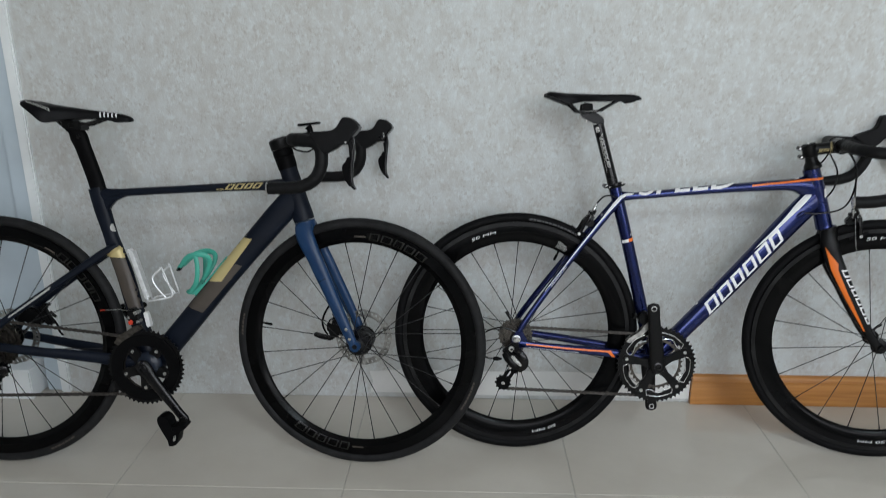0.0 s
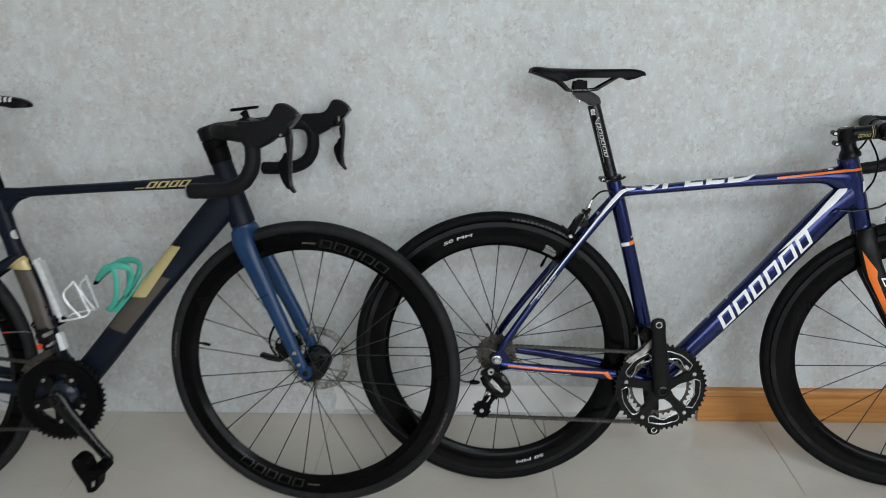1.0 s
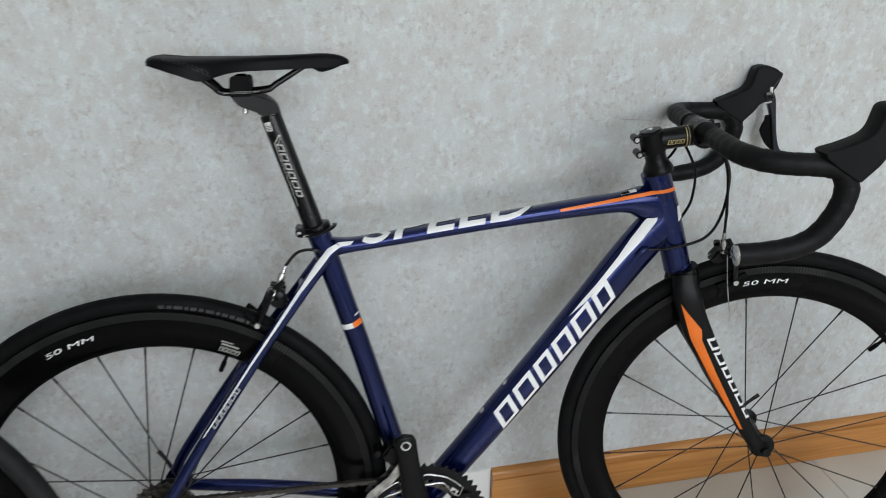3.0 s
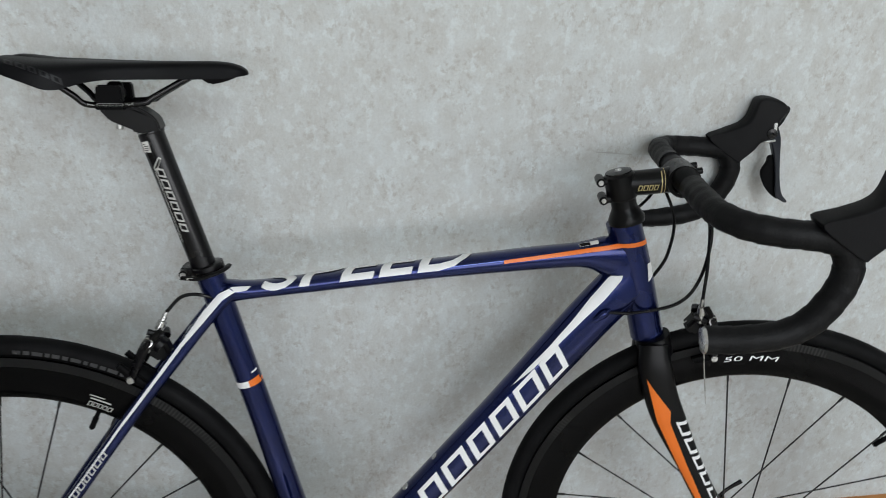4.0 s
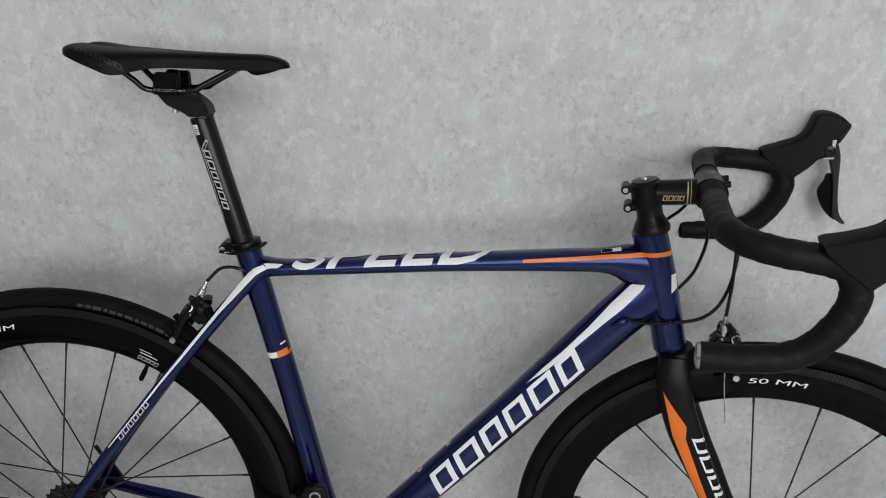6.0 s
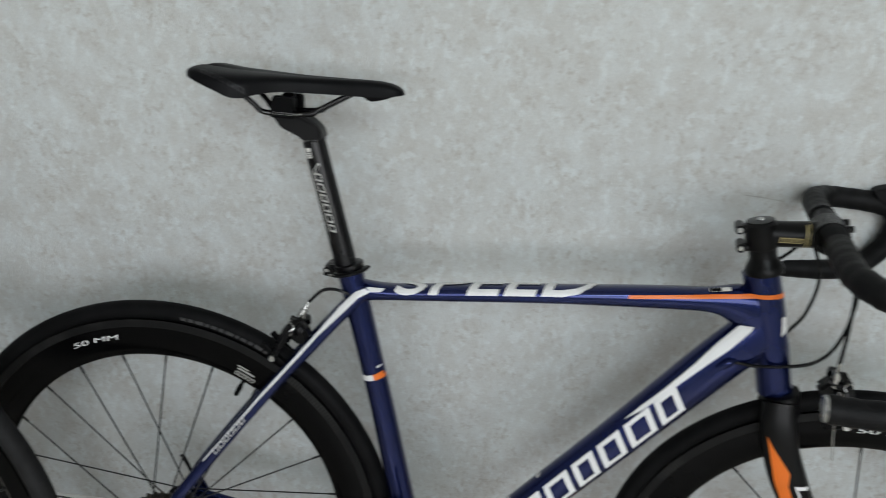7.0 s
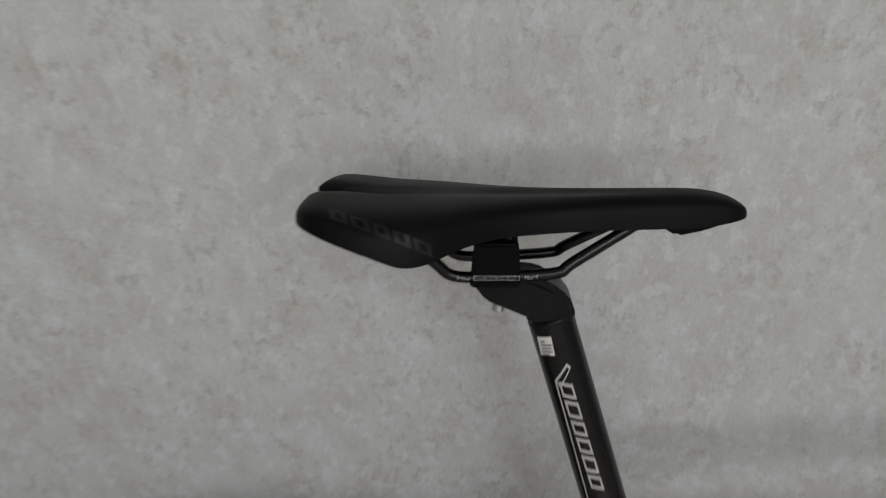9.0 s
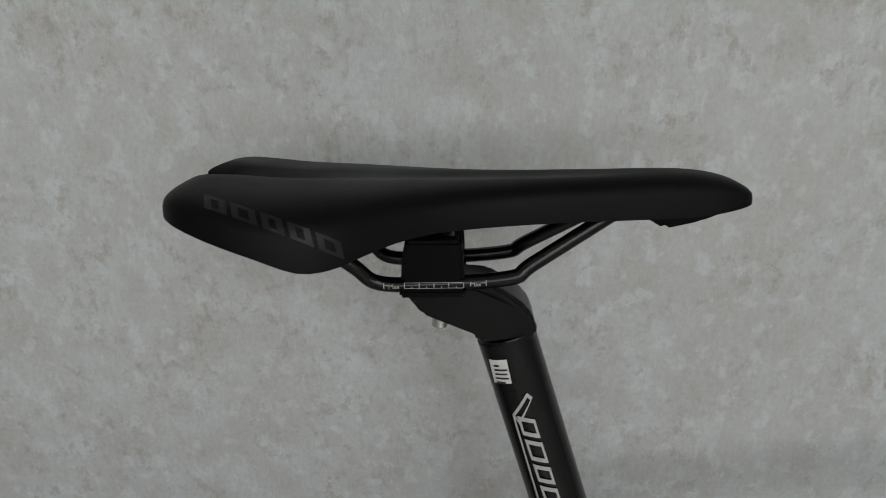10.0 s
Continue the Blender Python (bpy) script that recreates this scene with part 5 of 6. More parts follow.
# fork: crown and two blades
bm = bmesh.new()
sweep(bm, [(0.8405, 0, 0.6589), (0.8445, 0, 0.6467), (0.8485, 0, 0.6340)], [(0.0235, 0.0235), (0.0240, 0.026), (0.0235, 0.031)], 24, 5)
for s in (-1, 1):
    sweep(bm, [(0.8410, s * 0.016, 0.6515), (0.8447, s * 0.0275, 0.6203), (0.8644, s * 0.034, 0.5619), (0.9117, s * 0.043, 0.4723), (0.9561, s * 0.048, 0.3903), (0.9900, s * 0.051, 0.3380)], [(0.020, 0.015), (0.0225, 0.013), (0.0225, 0.011), (0.0170, 0.010), (0.0135, 0.009), (0.0115, 0.007)], 16, 6, (0, 1, 0), True, 2.3)
    lathe(bm, [(0.004, s * 0.046), (0.0115, s * 0.046), (0.0115, s * 0.056), (0.004, s * 0.056)], (BFX, 0, BAZ), 20)
fork_b = part("fork", bm, BLACK_ALLOY, B, "black carbon fork with orange flash", BM)
decal("decal", [[(0.8317, 0.6124), (0.8429, 0.5978), (0.8681, 0.5678), (0.8695, 0.5503), (0.8986, 0.4891), (0.9502, 0.3883), (0.9462, 0.3884), (0.8909, 0.4790), (0.8525, 0.5501)]], fork_b, ORANGE, "orange flash", 0.005)
polys, w = mark_row(6)
decal("decal", along(polys, (0.8765, 0.5523), (0.9570, 0.4026), w, 0.016), fork_b, WHITE_PRINT, "white slanted bars", 0.004)

# headset, stem and bars
bm = bmesh.new()
ax = V(-0.265, 0, 0.964)
c = V(0.7889, 0, 0.8200)
sweep(bm, [c - ax * 0.002, c + ax * 0.004, c + ax * 0.010, c + ax * 0.018, c + ax * 0.020, c + ax * 0.030], [(0.0225, 0.0225), (0.0234, 0.0234), (0.0205, 0.0205), (0.0165, 0.0165), (0.0162, 0.0162), (0.0160, 0.0160)], 24, 1)
part("headset", bm, BLACK_ALLOY, B, "black headset cover", BM)
bm = bmesh.new()
sweep(bm, [c + ax * 0.0305, c + ax * 0.034, c + ax * 0.062, c + ax * 0.065], [(0.0175, 0.0175), (0.0195, 0.0195), (0.0195, 0.0195), (0.0165, 0.0165)], 22, 1)
sweep(bm, [(0.7720, 0, 0.8681), (0.7973, 0, 0.8702), (0.8260, 0, 0.8745), (0.8430, 0, 0.8774)], [(0.0165, 0.016), (0.0160, 0.016), (0.0160, 0.017), (0.017, 0.020)], 20, 4)
lathe(bm, [(0.0160, -0.021), (0.0205, -0.021), (0.0205, 0.021), (0.0160, 0.021)], (0.8490, 0, 0.8790), 26)
stem_b = part("stem", bm, BLACK_ALLOY, B, "black alloy stem with gold print", BM)
bm = bmesh.new()
sweep(bm, [c + ax * 0.065, c + ax * 0.0665, c + ax * 0.0675], [(0.0165, 0.0165), (0.0165, 0.0165), (0.011, 0.011)], 20, 1)
part("top_cap", bm, BLACK_GLOSS, stem_b)
bm = bmesh.new()
sweep(bm, [c + ax * 0.0672, c + ax * 0.0690], [(0.0045, 0.0045), (0.0040, 0.0040)], 12, 1)
part("cap_bolt", bm, STEEL, stem_b)
for z in (0.851, 0.874):
    bm = bmesh.new()
    x = 0.7555 - (z - 0.851) * 0.25
    rod(bm, (x, -0.013, z - 0.003), (x, 0.013, z - 0.003), 0.0058, 12)
    rod(bm, (x, -0.006, z - 0.003), (x + 0.012, -0.006, z - 0.001), 0.0055, 10)
    part("clamp_ear", bm, BLACK_ALLOY, stem_b)
    bm = bmesh.new()
    rod(bm, (x, -0.0142, z - 0.003), (x, -0.0120, z - 0.003), 0.0034, 12)
    part("clamp_bolt", bm, STEEL, stem_b)
for dz in (-0.012, 0.012):
    for y in (-0.014, 0.014):
        bm = bmesh.new()
        rod(bm, (0.862, y, 0.879 + dz), (0.8705, y, 0.879 + dz * 1.15), 0.0042, 10)
        part("faceplate_bolt", bm, BLACK_ALLOY, stem_b)
polys, w = mark_row(4)
decal("decal", along(polys, (0.7950, 0.8636), (0.8210, 0.8665), w, 0.0070), stem_b, GOLD, "small gold print", 0.004)
decal("decal", [[(0.8241, 0.8602), (0.8256, 0.8602), (0.8227, 0.8925), (0.8212, 0.8924)], [(0.8282, 0.8603), (0.8290, 0.8603), (0.8260, 0.8926), (0.8252, 0.8925)]], stem_b, GOLD, "", 0.004)
BAR = [(0.0000, 0.060, 0.0), (0.0000, 0.110, 0.0), (0.0030, 0.152, -0.001), (0.0200, 0.184, -0.003), (0.0500, 0.198, -0.005), (0.0845, 0.201, -0.0065), (0.1110, 0.202, -0.012), (0.1223, 0.202, -0.030), (0.1223, 0.203, -0.050), (0.1137, 0.204, -0.073), (0.0962, 0.205, -0.098), (0.0711, 0.206, -0.113), (0.0330, 0.207, -0.121), (-0.0060, 0.207, -0.124)]
drop_bar(B, BM, 0.8490, 0.8830, BAR, 0.064, 0.0150)
LEVER = surface("lever_alloy", (0.030, 0.032, 0.040), 0.22, 0.5, vary=0.1, bump=0.0)
for s in (-1, 1):
    shifter(B, BM, s, 0.203, lambda x, z: (x, z), LEVER, -0.006 * (s + 1))

# drivetrain
crankset(B, 0.3935, 0.2750, -0.048, 0.168, 98, 0.1105, 53, 0.076, 26, True, BLACK_ALLOY, 0.0172, 0.084)
cassette(wr_b, BRX, BAZ, [(0.0225, 11), (0.025, 12), (0.028, 14), (0.0315, 16), (0.0355, 18), (0.040, 20), (0.045, 23), (0.050, 25)], -0.052, 0.0042)
rear_mech(B, 0.002, BAZ - 0.012, -0.056, (-0.0309, 0.2180), (0.0030, 0.2700), STEEL)
bm = bmesh.new()
chain_run(bm, (0.012, BAZ + 0.029), (0.380, 0.275 + 0.083), -0.044, -0.040)
part("chain", bm, CHAIN_STEEL, B, "oily dark steel chain", smooth=False)
bm = bmesh.new()
chain_run(bm, (-0.0276, 0.1985), (0.3904, 0.1805), -0.058, -0.041)
part("chain", bm, CHAIN_STEEL, B, "oily dark steel chain", smooth=False)
bm = bmesh.new()
prism(bm, [(0.3079, 0.3396), (0.3137, 0.3476), (0.3447, 0.3715), (0.3620, 0.3954), (0.3719, 0.3934), (0.3663, 0.3755), (0.3470, 0.3536), (0.3179, 0.3347)], -0.0515, -0.0495, 0.0006)
prism(bm, [(0.3079, 0.3396), (0.3137, 0.3476), (0.3447, 0.3715), (0.3620, 0.3954), (0.3719, 0.3934), (0.3663, 0.3755), (0.3470, 0.3536), (0.3179, 0.3347)], -0.0355, -0.0335, 0.0006)
mech = part("front_derailleur", bm, DISC_STEEL, B, "bright steel front derailleur cage")
bm = bmesh.new()
prism(bm, [(0.3362, 0.4053), (0.3496, 0.4232), (0.3654, 0.4212), (0.3717, 0.3983), (0.3602, 0.3834), (0.3444, 0.3894)], -0.046, -0.018, 0.004)
rod(bm, (0.3302, -0.040, 0.4073), (0.3302, -0.020, 0.4073), 0.006, 12)
part("derailleur_body", bm, BLACK_ALLOY, mech)

# brakes and cables
end = rim_brake(B, 0.196, 0.666, 43, -1, (0.1990, -0.024, 0.6960), (0.2120, -0.018, 0.7240))
cable(B, [end, (0.2270, -0.016, 0.7390), (0.2420, -0.017, 0.7440), (0.2580, -0.018, 0.7420), (0.2700, -0.012, 0.7340)])
endf = rim_brake(B, 0.896, 0.678, -27, 1, (0.8933, -0.026, 0.6970), (0.8919, -0.026, 0.7330), BM)
cable(B, [endf, endf + V(0.0, 0.004, 0.05), (0.8872, -0.01, 0.8344), (0.8650, 0.03, 0.8771)], BM)
cable(B, [(0.8590, -0.060, 0.8669), (0.8860, -0.050, 0.8191), (0.8880, -0.035, 0.7524), (0.8663, -0.026, 0.7129), (0.8085, -0.024, 0.7000), (0.7702, -0.021, 0.7008)])
cable(B, [(0.8595, 0.060, 0.8669), (0.8758, 0.035, 0.8138), (0.8609, 0.010, 0.7706), (0.8398, -0.002, 0.7456), (0.8218, -0.012, 0.7351)])
cable(B, [(0.8595, 0.050, 0.8669), (0.8416, 0.045, 0.8400), (0.8114, 0.028, 0.8213), (0.7944, 0.018, 0.8047)])
cable(B, [(0.8994, -0.030, 0.6900), (0.9040, -0.034, 0.6400), (0.9150, -0.036, 0.5780)], BM, 0.0008, STEEL)
cable(B, [(-0.0590, -0.062, 0.2850), (-0.0800, -0.064, 0.2900), (-0.0990, -0.064, 0.3180), (-0.0880, -0.062, 0.3560), (-0.0420, -0.060, 0.3740), (0.0050, -0.062, 0.3600), (0.0300, -0.060, 0.3400)])

# the seat cluster sits a few millimetres forward and low on this frame
for ob in B.children_recursive:
    if ob.type != "MESH" or any(o in (wr_b, wf_b) for o in (ob, ob.parent, ob.parent.parent)) or ob.matrix_basis != Matrix():
        continue
    for v in ob.data.vertices:
        x, z = v.co.x, v.co.z
        w = math.exp(-((x - 0.26) / 0.24) ** 2) * min(1.0, max(0.0, (z - 0.36) / 0.20)) * (1.0 if z < 0.76 else max(0.0, 1 - (z - 0.76) / 0.20))
        v.co.x += 0.0050 * w
        v.co.z -= 0.0038 * w


# ---- the dark navy bicycle with disc brakes ----
A = bike_root(-1.1716, 2.2020, 10.17, 1.32, "matt navy blue road bicycle with disc brakes and bottle cages")
AR, ATR, ARI = 0.347, 0.0142, 0.280
AFX, AAZ = 0.992, 0.347
AM = steer_matrix(0.841, 0.697, 0.804, 0.821, -7.0)

bm = bmesh.new()
sweep(bm, [(0.286, 0, 0.770), (0.297, 0, 0.722), (0.318, 0, 0.642), (0.331, 0, 0.597), (0.352, 0, 0.532), (0.381, 0, 0.410), (0.415, 0, 0.288)], [(0.0215, 0.014), (0.0215, 0.0145), (0.0190, 0.0145), (0.0215, 0.015), (0.0230, 0.015), (0.0225, 0.0165), (0.030, 0.028)], 20, 6, (0, 1, 0), True, 2.4)
sweep(bm, [(0.284, 0, 0.752), (0.312, 0, 0.752), (0.368, 0, 0.7580), (0.520, 0, 0.7670), (0.720, 0, 0.7770), (0.782, 0, 0.776), (0.808, 0, 0.771)], [(0.012, 0.010), (0.0165, 0.0135), (0.0107, 0.0155), (0.0105, 0.018), (0.0125, 0.020), (0.020, 0.021), (0.034, 0.020)], 20, 6, (0, 1, 0), True, 2.6)
sweep(bm, [(0.412, 0, 0.280), (0.487, 0, 0.361), (0.635, 0, 0.538), (0.773, 0, 0.696), (0.825, 0, 0.750)], [(0.034, 0.028), (0.0315, 0.027), (0.0305, 0.025), (0.034, 0.024), (0.036, 0.022)], 22, 6, (0, 1, 0), True, 2.6)
sweep(bm, [(0.845, 0, 0.684), (0.841, 0, 0.697), (0.8285, 0, 0.741), (0.816, 0, 0.783), (0.8035, 0, 0.825)], [(0.028, 0.025), (0.0285, 0.025), (0.0260, 0.0235), (0.0245, 0.022), (0.0235, 0.022)], 24)
lathe(bm, [(0.018, -0.040), (0.0245, -0.040), (0.0245, 0.040), (0.018, 0.040)], (0.417, 0, 0.287), 28)
for s in (-1, 1):
    sweep(bm, [(0.338, s * 0.008, 0.614), (0.302, s * 0.018, 0.594), (0.205, s * 0.034, 0.528), (0.104, s * 0.050, 0.458), (0.030, s * 0.062, 0.402), (0.004, s * 0.066, 0.364)], [(0.012, 0.009), (0.0115, 0.0085), (0.0095, 0.0075), (0.0090, 0.0070), (0.0095, 0.0065), (0.011, 0.005)], 14)
    sweep(bm, [(0.407, s * 0.026, 0.288), (0.343, s * 0.030, 0.299), (0.260, s * 0.038, 0.313), (0.130, s * 0.056, 0.331), (0.030, s * 0.066, 0.346), (-0.006, s * 0.067, 0.348)], [(0.021, 0.010), (0.0185, 0.0095), (0.0155, 0.009), (0.0130, 0.009), (0.0120, 0.0065), (0.010, 0.005)], 14)
prism(bm, [(0.302, 0.704), (0.312, 0.690), (0.318, 0.708), (0.327, 0.724), (0.342, 0.738), (0.372, 0.749), (0.372, 0.757), (0.300, 0.757)], -0.0115, 0.0115, 0.005)
frame_a = part("bike_frame", bm, NAVY, A, "matt navy blue aero bicycle frame")
decal("decal", [[(0.708, 0.6355), (0.674, 0.640), (0.587, 0.520), (0.622, 0.520)]], frame_a, GOLD, "pale gold panel", 0.006, 0.0014)
decal("decal", [[(0.5865, 0.5195), (0.6215, 0.5195), (0.662, 0.568), (0.678, 0.562), (0.568, 0.434), (0.527, 0.450)]], frame_a, BRONZE, "dark brown panel", 0.006)
decal("decal", [[(0.306, 0.584), (0.360, 0.581), (0.352, 0.619), (0.336, 0.609)]], frame_a, GOLD, "pale gold panel", 0.005, 0.0014)
decal("decal", [[(0.310, 0.582), (0.3585, 0.579), (0.400, 0.442), (0.362, 0.442), (0.334, 0.522)]], frame_a, BRONZE, "brown panel", 0.006)
polys, w = mark_row(4, 0.2, 0.45)
decal("decal", along(polys, (0.637, 0.7672), (0.742, 0.7728), w, 0.0135), frame_a, GOLD, "gold slanted bars on the top tube", 0.005)
decal("decal", [[(0.612, 0.7662), (0.634, 0.7672), (0.634, 0.7694), (0.617, 0.7686)]], frame_a, GOLD, "", 0.005)
decal("badge", [circle(0.334, 0.664, 0.0115, 24)], frame_a, GREY_PRINT, "round silver badge", 0.005)
decal("decal", [[(0.398, 0.438), (0.412, 0.442), (0.428, 0.397), (0.412, 0.390)]], frame_a, CARD, "white sticker", 0.005)
decal("decal", [[(0.060, 0.424), (0.063, 0.430), (0.170, 0.508), (0.167, 0.500)]], frame_a, GREY_PRINT, "silver line on the stay", 0.006)

# post and saddle
bm = bmesh.new()
sweep(bm, [(0.294, 0, 0.758), (0.280, 0, 0.808), (0.259, 0, 0.872), (0.247, 0, 0.905), (0.233, 0, 0.924), (0.219, 0, 0.928)], [(0.0205, 0.0125), (0.0205, 0.0125), (0.0205, 0.0125), (0.0230, 0.0130), (0.016, 0.0145), (0.009, 0.014)], 20, 5, (0, 1, 0), True, 2.4)
post_a = part("seat_post", bm, BLACK_PLASTIC, A, "matt black aero seat post")
bm = bmesh.new()
prism(bm, [(0.215, 0.926), (0.265, 0.922), (0.265, 0.944), (0.215, 0.948)], -0.026, 0.026, 0.003)
rod(bm, (0.241, -0.030, 0.934), (0.241, 0.030, 0.934), 0.0065, 12)
part("rail_clamp", bm, BLACK_ALLOY, post_a)
bm = bmesh.new()
rod(bm, (0.252, -0.016, 0.9045), (0.252, 0.016, 0.9045), 0.005, 12)
part("clamp_bolt", bm, BLACK_GLOSS, post_a)
cover = saddle(A, 0.124, 0.274, 1.000, 7.5, 0.070, (0.241, 0.936), along(mark_row(5, 0.2, -0.3)[0], (0.145, 0.988), (0.200, 0.968), mark_row(5, 0.2, -0.3)[1], 0.008), GREY_PRINT, 0.072)
decal("print", [[(x + 0.002, 0.956), (x + 0.0060, 0.956), (x + 0.0035, 0.977), (x - 0.0005, 0.978)] for x in (0.314, 0.324, 0.334, 0.344, 0.354)], cover, WHITE_PRINT, "white bars on the nose", 0.004)

# wheels
wr_a, _ = wheel(A, "rear_wheel", 0.0, AAZ, AR, ATR, ARI, 24, None, False, 4.1)
wf_a, _ = wheel(A, "front_wheel", AFX, AAZ, AR, ATR, ARI, 24, AM, False)
polys, w = mark_row(5, 0.12, 0.1)
for rim, cx, angles in ((wr_a, 0.0, (38, 218)), (wf_a, AFX, (68, 248))):
    for a in angles:
        rim_shapes(rim, cx, AAZ, a, polys, w, 0.020, 0.3000, 32, RIM_PRINT, "decal")
        rim_shapes(rim, cx, AAZ, a + 20.5, [[(0, 0), (3, 0), (3, 1), (0, 1)]], 3, 0.004, 0.2985, 6, BRONZE, "decal")
tyre_marks(wf_a, AFX, AAZ, AR, ATR, 172, 11, BRONZE)
tyre_marks(wf_a, AFX, AAZ, AR, ATR, -24, 15, BRONZE)
tyre_marks(wr_a, 0.0, AAZ, AR, ATR, -62, 12, BRONZE)
valve(wf_a, AFX, AAZ, ARI, 170)


def rotor(rim, cx, cz, y):
    bm = bmesh.new()
    n = 72
    wave = [(cx + (0.0795 + 0.0012 * math.cos(12 * 2 * math.pi * i / n)) * math.cos(2 * math.pi * i / n), cz + (0.0795 + 0.0012 * math.cos(12 * 2 * math.pi * i / n)) * math.sin(2 * math.pi * i / n)) for i in range(n)]
    ring_plate(bm, wave, circle(cx, cz, 0.0755, n), y, y + 0.0018)
    ring_plate(bm, circle(cx, cz, 0.0690, n), circle(cx, cz, 0.0610, n), y, y + 0.0018)
    for i in range(36):
        a = 10 * i
        ring = [(0.0688, a), (0.0757, a + 2), (0.0757, a + 8.2), (0.0688, a + 6.2)]
        prism(bm, [(cx + r * math.cos(radians(b)), cz + r * math.sin(radians(b))) for r, b in ring], y, y + 0.0018)
    disc = part("brake_disc", bm, DISC_STEEL, rim, "bright drilled brake disc", smooth=False)
    bm = bmesh.new()
    for i in range(6):
        arm = bmesh.new()
        a = 60 * i
        prism(arm, [(cx + r * math.cos(radians(b)), cz + r * math.sin(radians(b))) for r, b in ((0.030, a), (0.063, a + 28), (0.063, a + 33), (0.030, a + 9))], y - 0.0005, y + 0.0023)
        part("disc_arm", arm, DISC_STEEL, rim)
    lathe(bm, [(0.010, y - 0.002), (0.034, y - 0.002), (0.034, y + 0.004), (0.010, y + 0.004)], (cx, 0, cz), 36)
    part("disc_carrier", bm, BLACK_ALLOY, rim, "black disc carrier")
    return disc


rotor(wf_a, AFX, AAZ + 0.004, 0.042)
bm = bmesh.new()
lathe(bm, [(0.010, -0.030), (0.029, -0.028), (0.035, -0.018), (0.035, 0.030), (0.020, 0.036), (0.010, 0.036)], (AFX, 0, AAZ + 0.003), 32)
part("hub_shell", bm, BLACK_GLOSS, wf_a, "large black hub shell")
rotor(wr_a, 0.0, AAZ, 0.044)

# fork
bm = bmesh.new()
sweep(bm, [(0.8455, 0, 0.6825), (0.849, 0, 0.670), (0.852, 0, 0.656)], [(0.028, 0.0255), (0.0275, 0.029), (0.024, 0.034)], 24, 5)
for s in (-1, 1):
    sweep(bm, [(0.848, s * 0.020, 0.672), (0.857, s * 0.032, 0.642), (0.890, s * 0.040, 0.572), (0.932, s * 0.047, 0.480), (0.965, s * 0.051, 0.406), (0.989, s * 0.053, 0.353)], [(0.024, 0.015), (0.0245, 0.0125), (0.0200, 0.0115), (0.0170, 0.011), (0.0148, 0.010), (0.0120, 0.008)], 18, 6, (0, 1, 0), True, 2.4)
    lathe(bm, [(0.004, s * 0.046), (0.0145, s * 0.046), (0.0145, s * 0.060), (0.004, s * 0.060)], (AFX, 0, AAZ + 0.007), 20)
fork_a = part("fork", bm, BLUE_SATIN, A, "satin blue carbon fork", AM)
for k, (x, z) in enumerate(((0.970, 0.402), (0.979, 0.375))):
    bm = bmesh.new()
    rod(bm, (x, -0.064, z), (x, -0.055, z), 0.0045, 12)
    part("bolt", bm, STEEL, fork_a)
bm = bmesh.new()
rod(bm, (AFX, -0.0635, AAZ + 0.007), (AFX, 0.062, AAZ + 0.007), 0.0065, 14)
part("thru_axle", bm, BLACK_GLOSS, fork_a, "black through-axle")
bm = bmesh.new()
pts = [V(0.8985 + 0.021 * math.cos(a) * 0.9 + 0.003, -0.0445 - 0.0125 * max(0, math.sin(a)), 0.530 + 0.010 * math.cos(a)) for a in [math.pi * k / 8 for k in range(9)]]
tube(bm, pts, 0.0009, 6, 2)
part("seam", bm, NAVY, fork_a)
bm = bmesh.new()
prism(bm, [(0.919 + 0.031 * math.cos(radians(a)), 0.380 + 0.031 * math.sin(radians(a))) for a in range(0, 360, 30)], 0.026, 0.058, 0.006)
prism(bm, [(0.900, 0.420), (0.912, 0.424), (0.950, 0.402), (0.955, 0.378), (0.936, 0.352)], 0.036, 0.056, 0.005)
prism(bm, [(0.904, 0.374), (0.898, 0.352), (0.874, 0.356), (0.852, 0.362), (0.850, 0.352), (0.872, 0.344), (0.902, 0.340), (0.920, 0.356)], 0.030, 0.048, 0.003)
cal = part("brake_caliper", bm, BLACK_ALLOY, A, "black hydraulic disc caliper", AM)
bm = bmesh.new()
tube(bm, [(0.890, 0.040, 0.356), (0.880, 0.036, 0.374), (0.877, 0.034, 0.396), (0.886, 0.034, 0.422), (0.902, 0.036, 0.450), (0.906, 0.040, 0.475)], 0.0028, 8, 5)
part("hose", bm, BLACK_PLASTIC, cal)
for bx, bz in ((0.906, 0.398), (0.930, 0.358)):
    bm = bmesh.new()
    rod(bm, (bx, 0.018, bz), (bx, 0.030, bz), 0.0045, 12)
    part("caliper_bolt", bm, STEEL, cal)

bm = bmesh.new()
prism(bm, [(0.012, 0.397), (0.028, 0.426), (0.062, 0.436), (0.084, 0.432), (0.098, 0.418), (0.106, 0.398), (0.096, 0.384), (0.050, 0.392)], 0.026, 0.058, 0.006)
prism(bm, [(0.088, 0.430), (0.094, 0.442), (0.117, 0.447), (0.120, 0.439), (0.104, 0.432), (0.118, 0.404), (0.130, 0.390), (0.124, 0.382), (0.104, 0.384)], 0.032, 0.050, 0.004)
rod(bm, (0.116, 0.040, 0.420), (0.132, 0.040, 0.405), 0.004, 10)
cal = part("brake_caliper", bm, BLACK_ALLOY, A, "black rear disc caliper")
bm = bmesh.new()
tube(bm, [(0.128, 0.038, 0.394), (0.138, 0.034, 0.382), (0.144, 0.030, 0.368), (0.156, 0.026, 0.356)], 0.0026, 8, 5)
part("hose", bm, BLACK_PLASTIC, cal)
bm = bmesh.new()
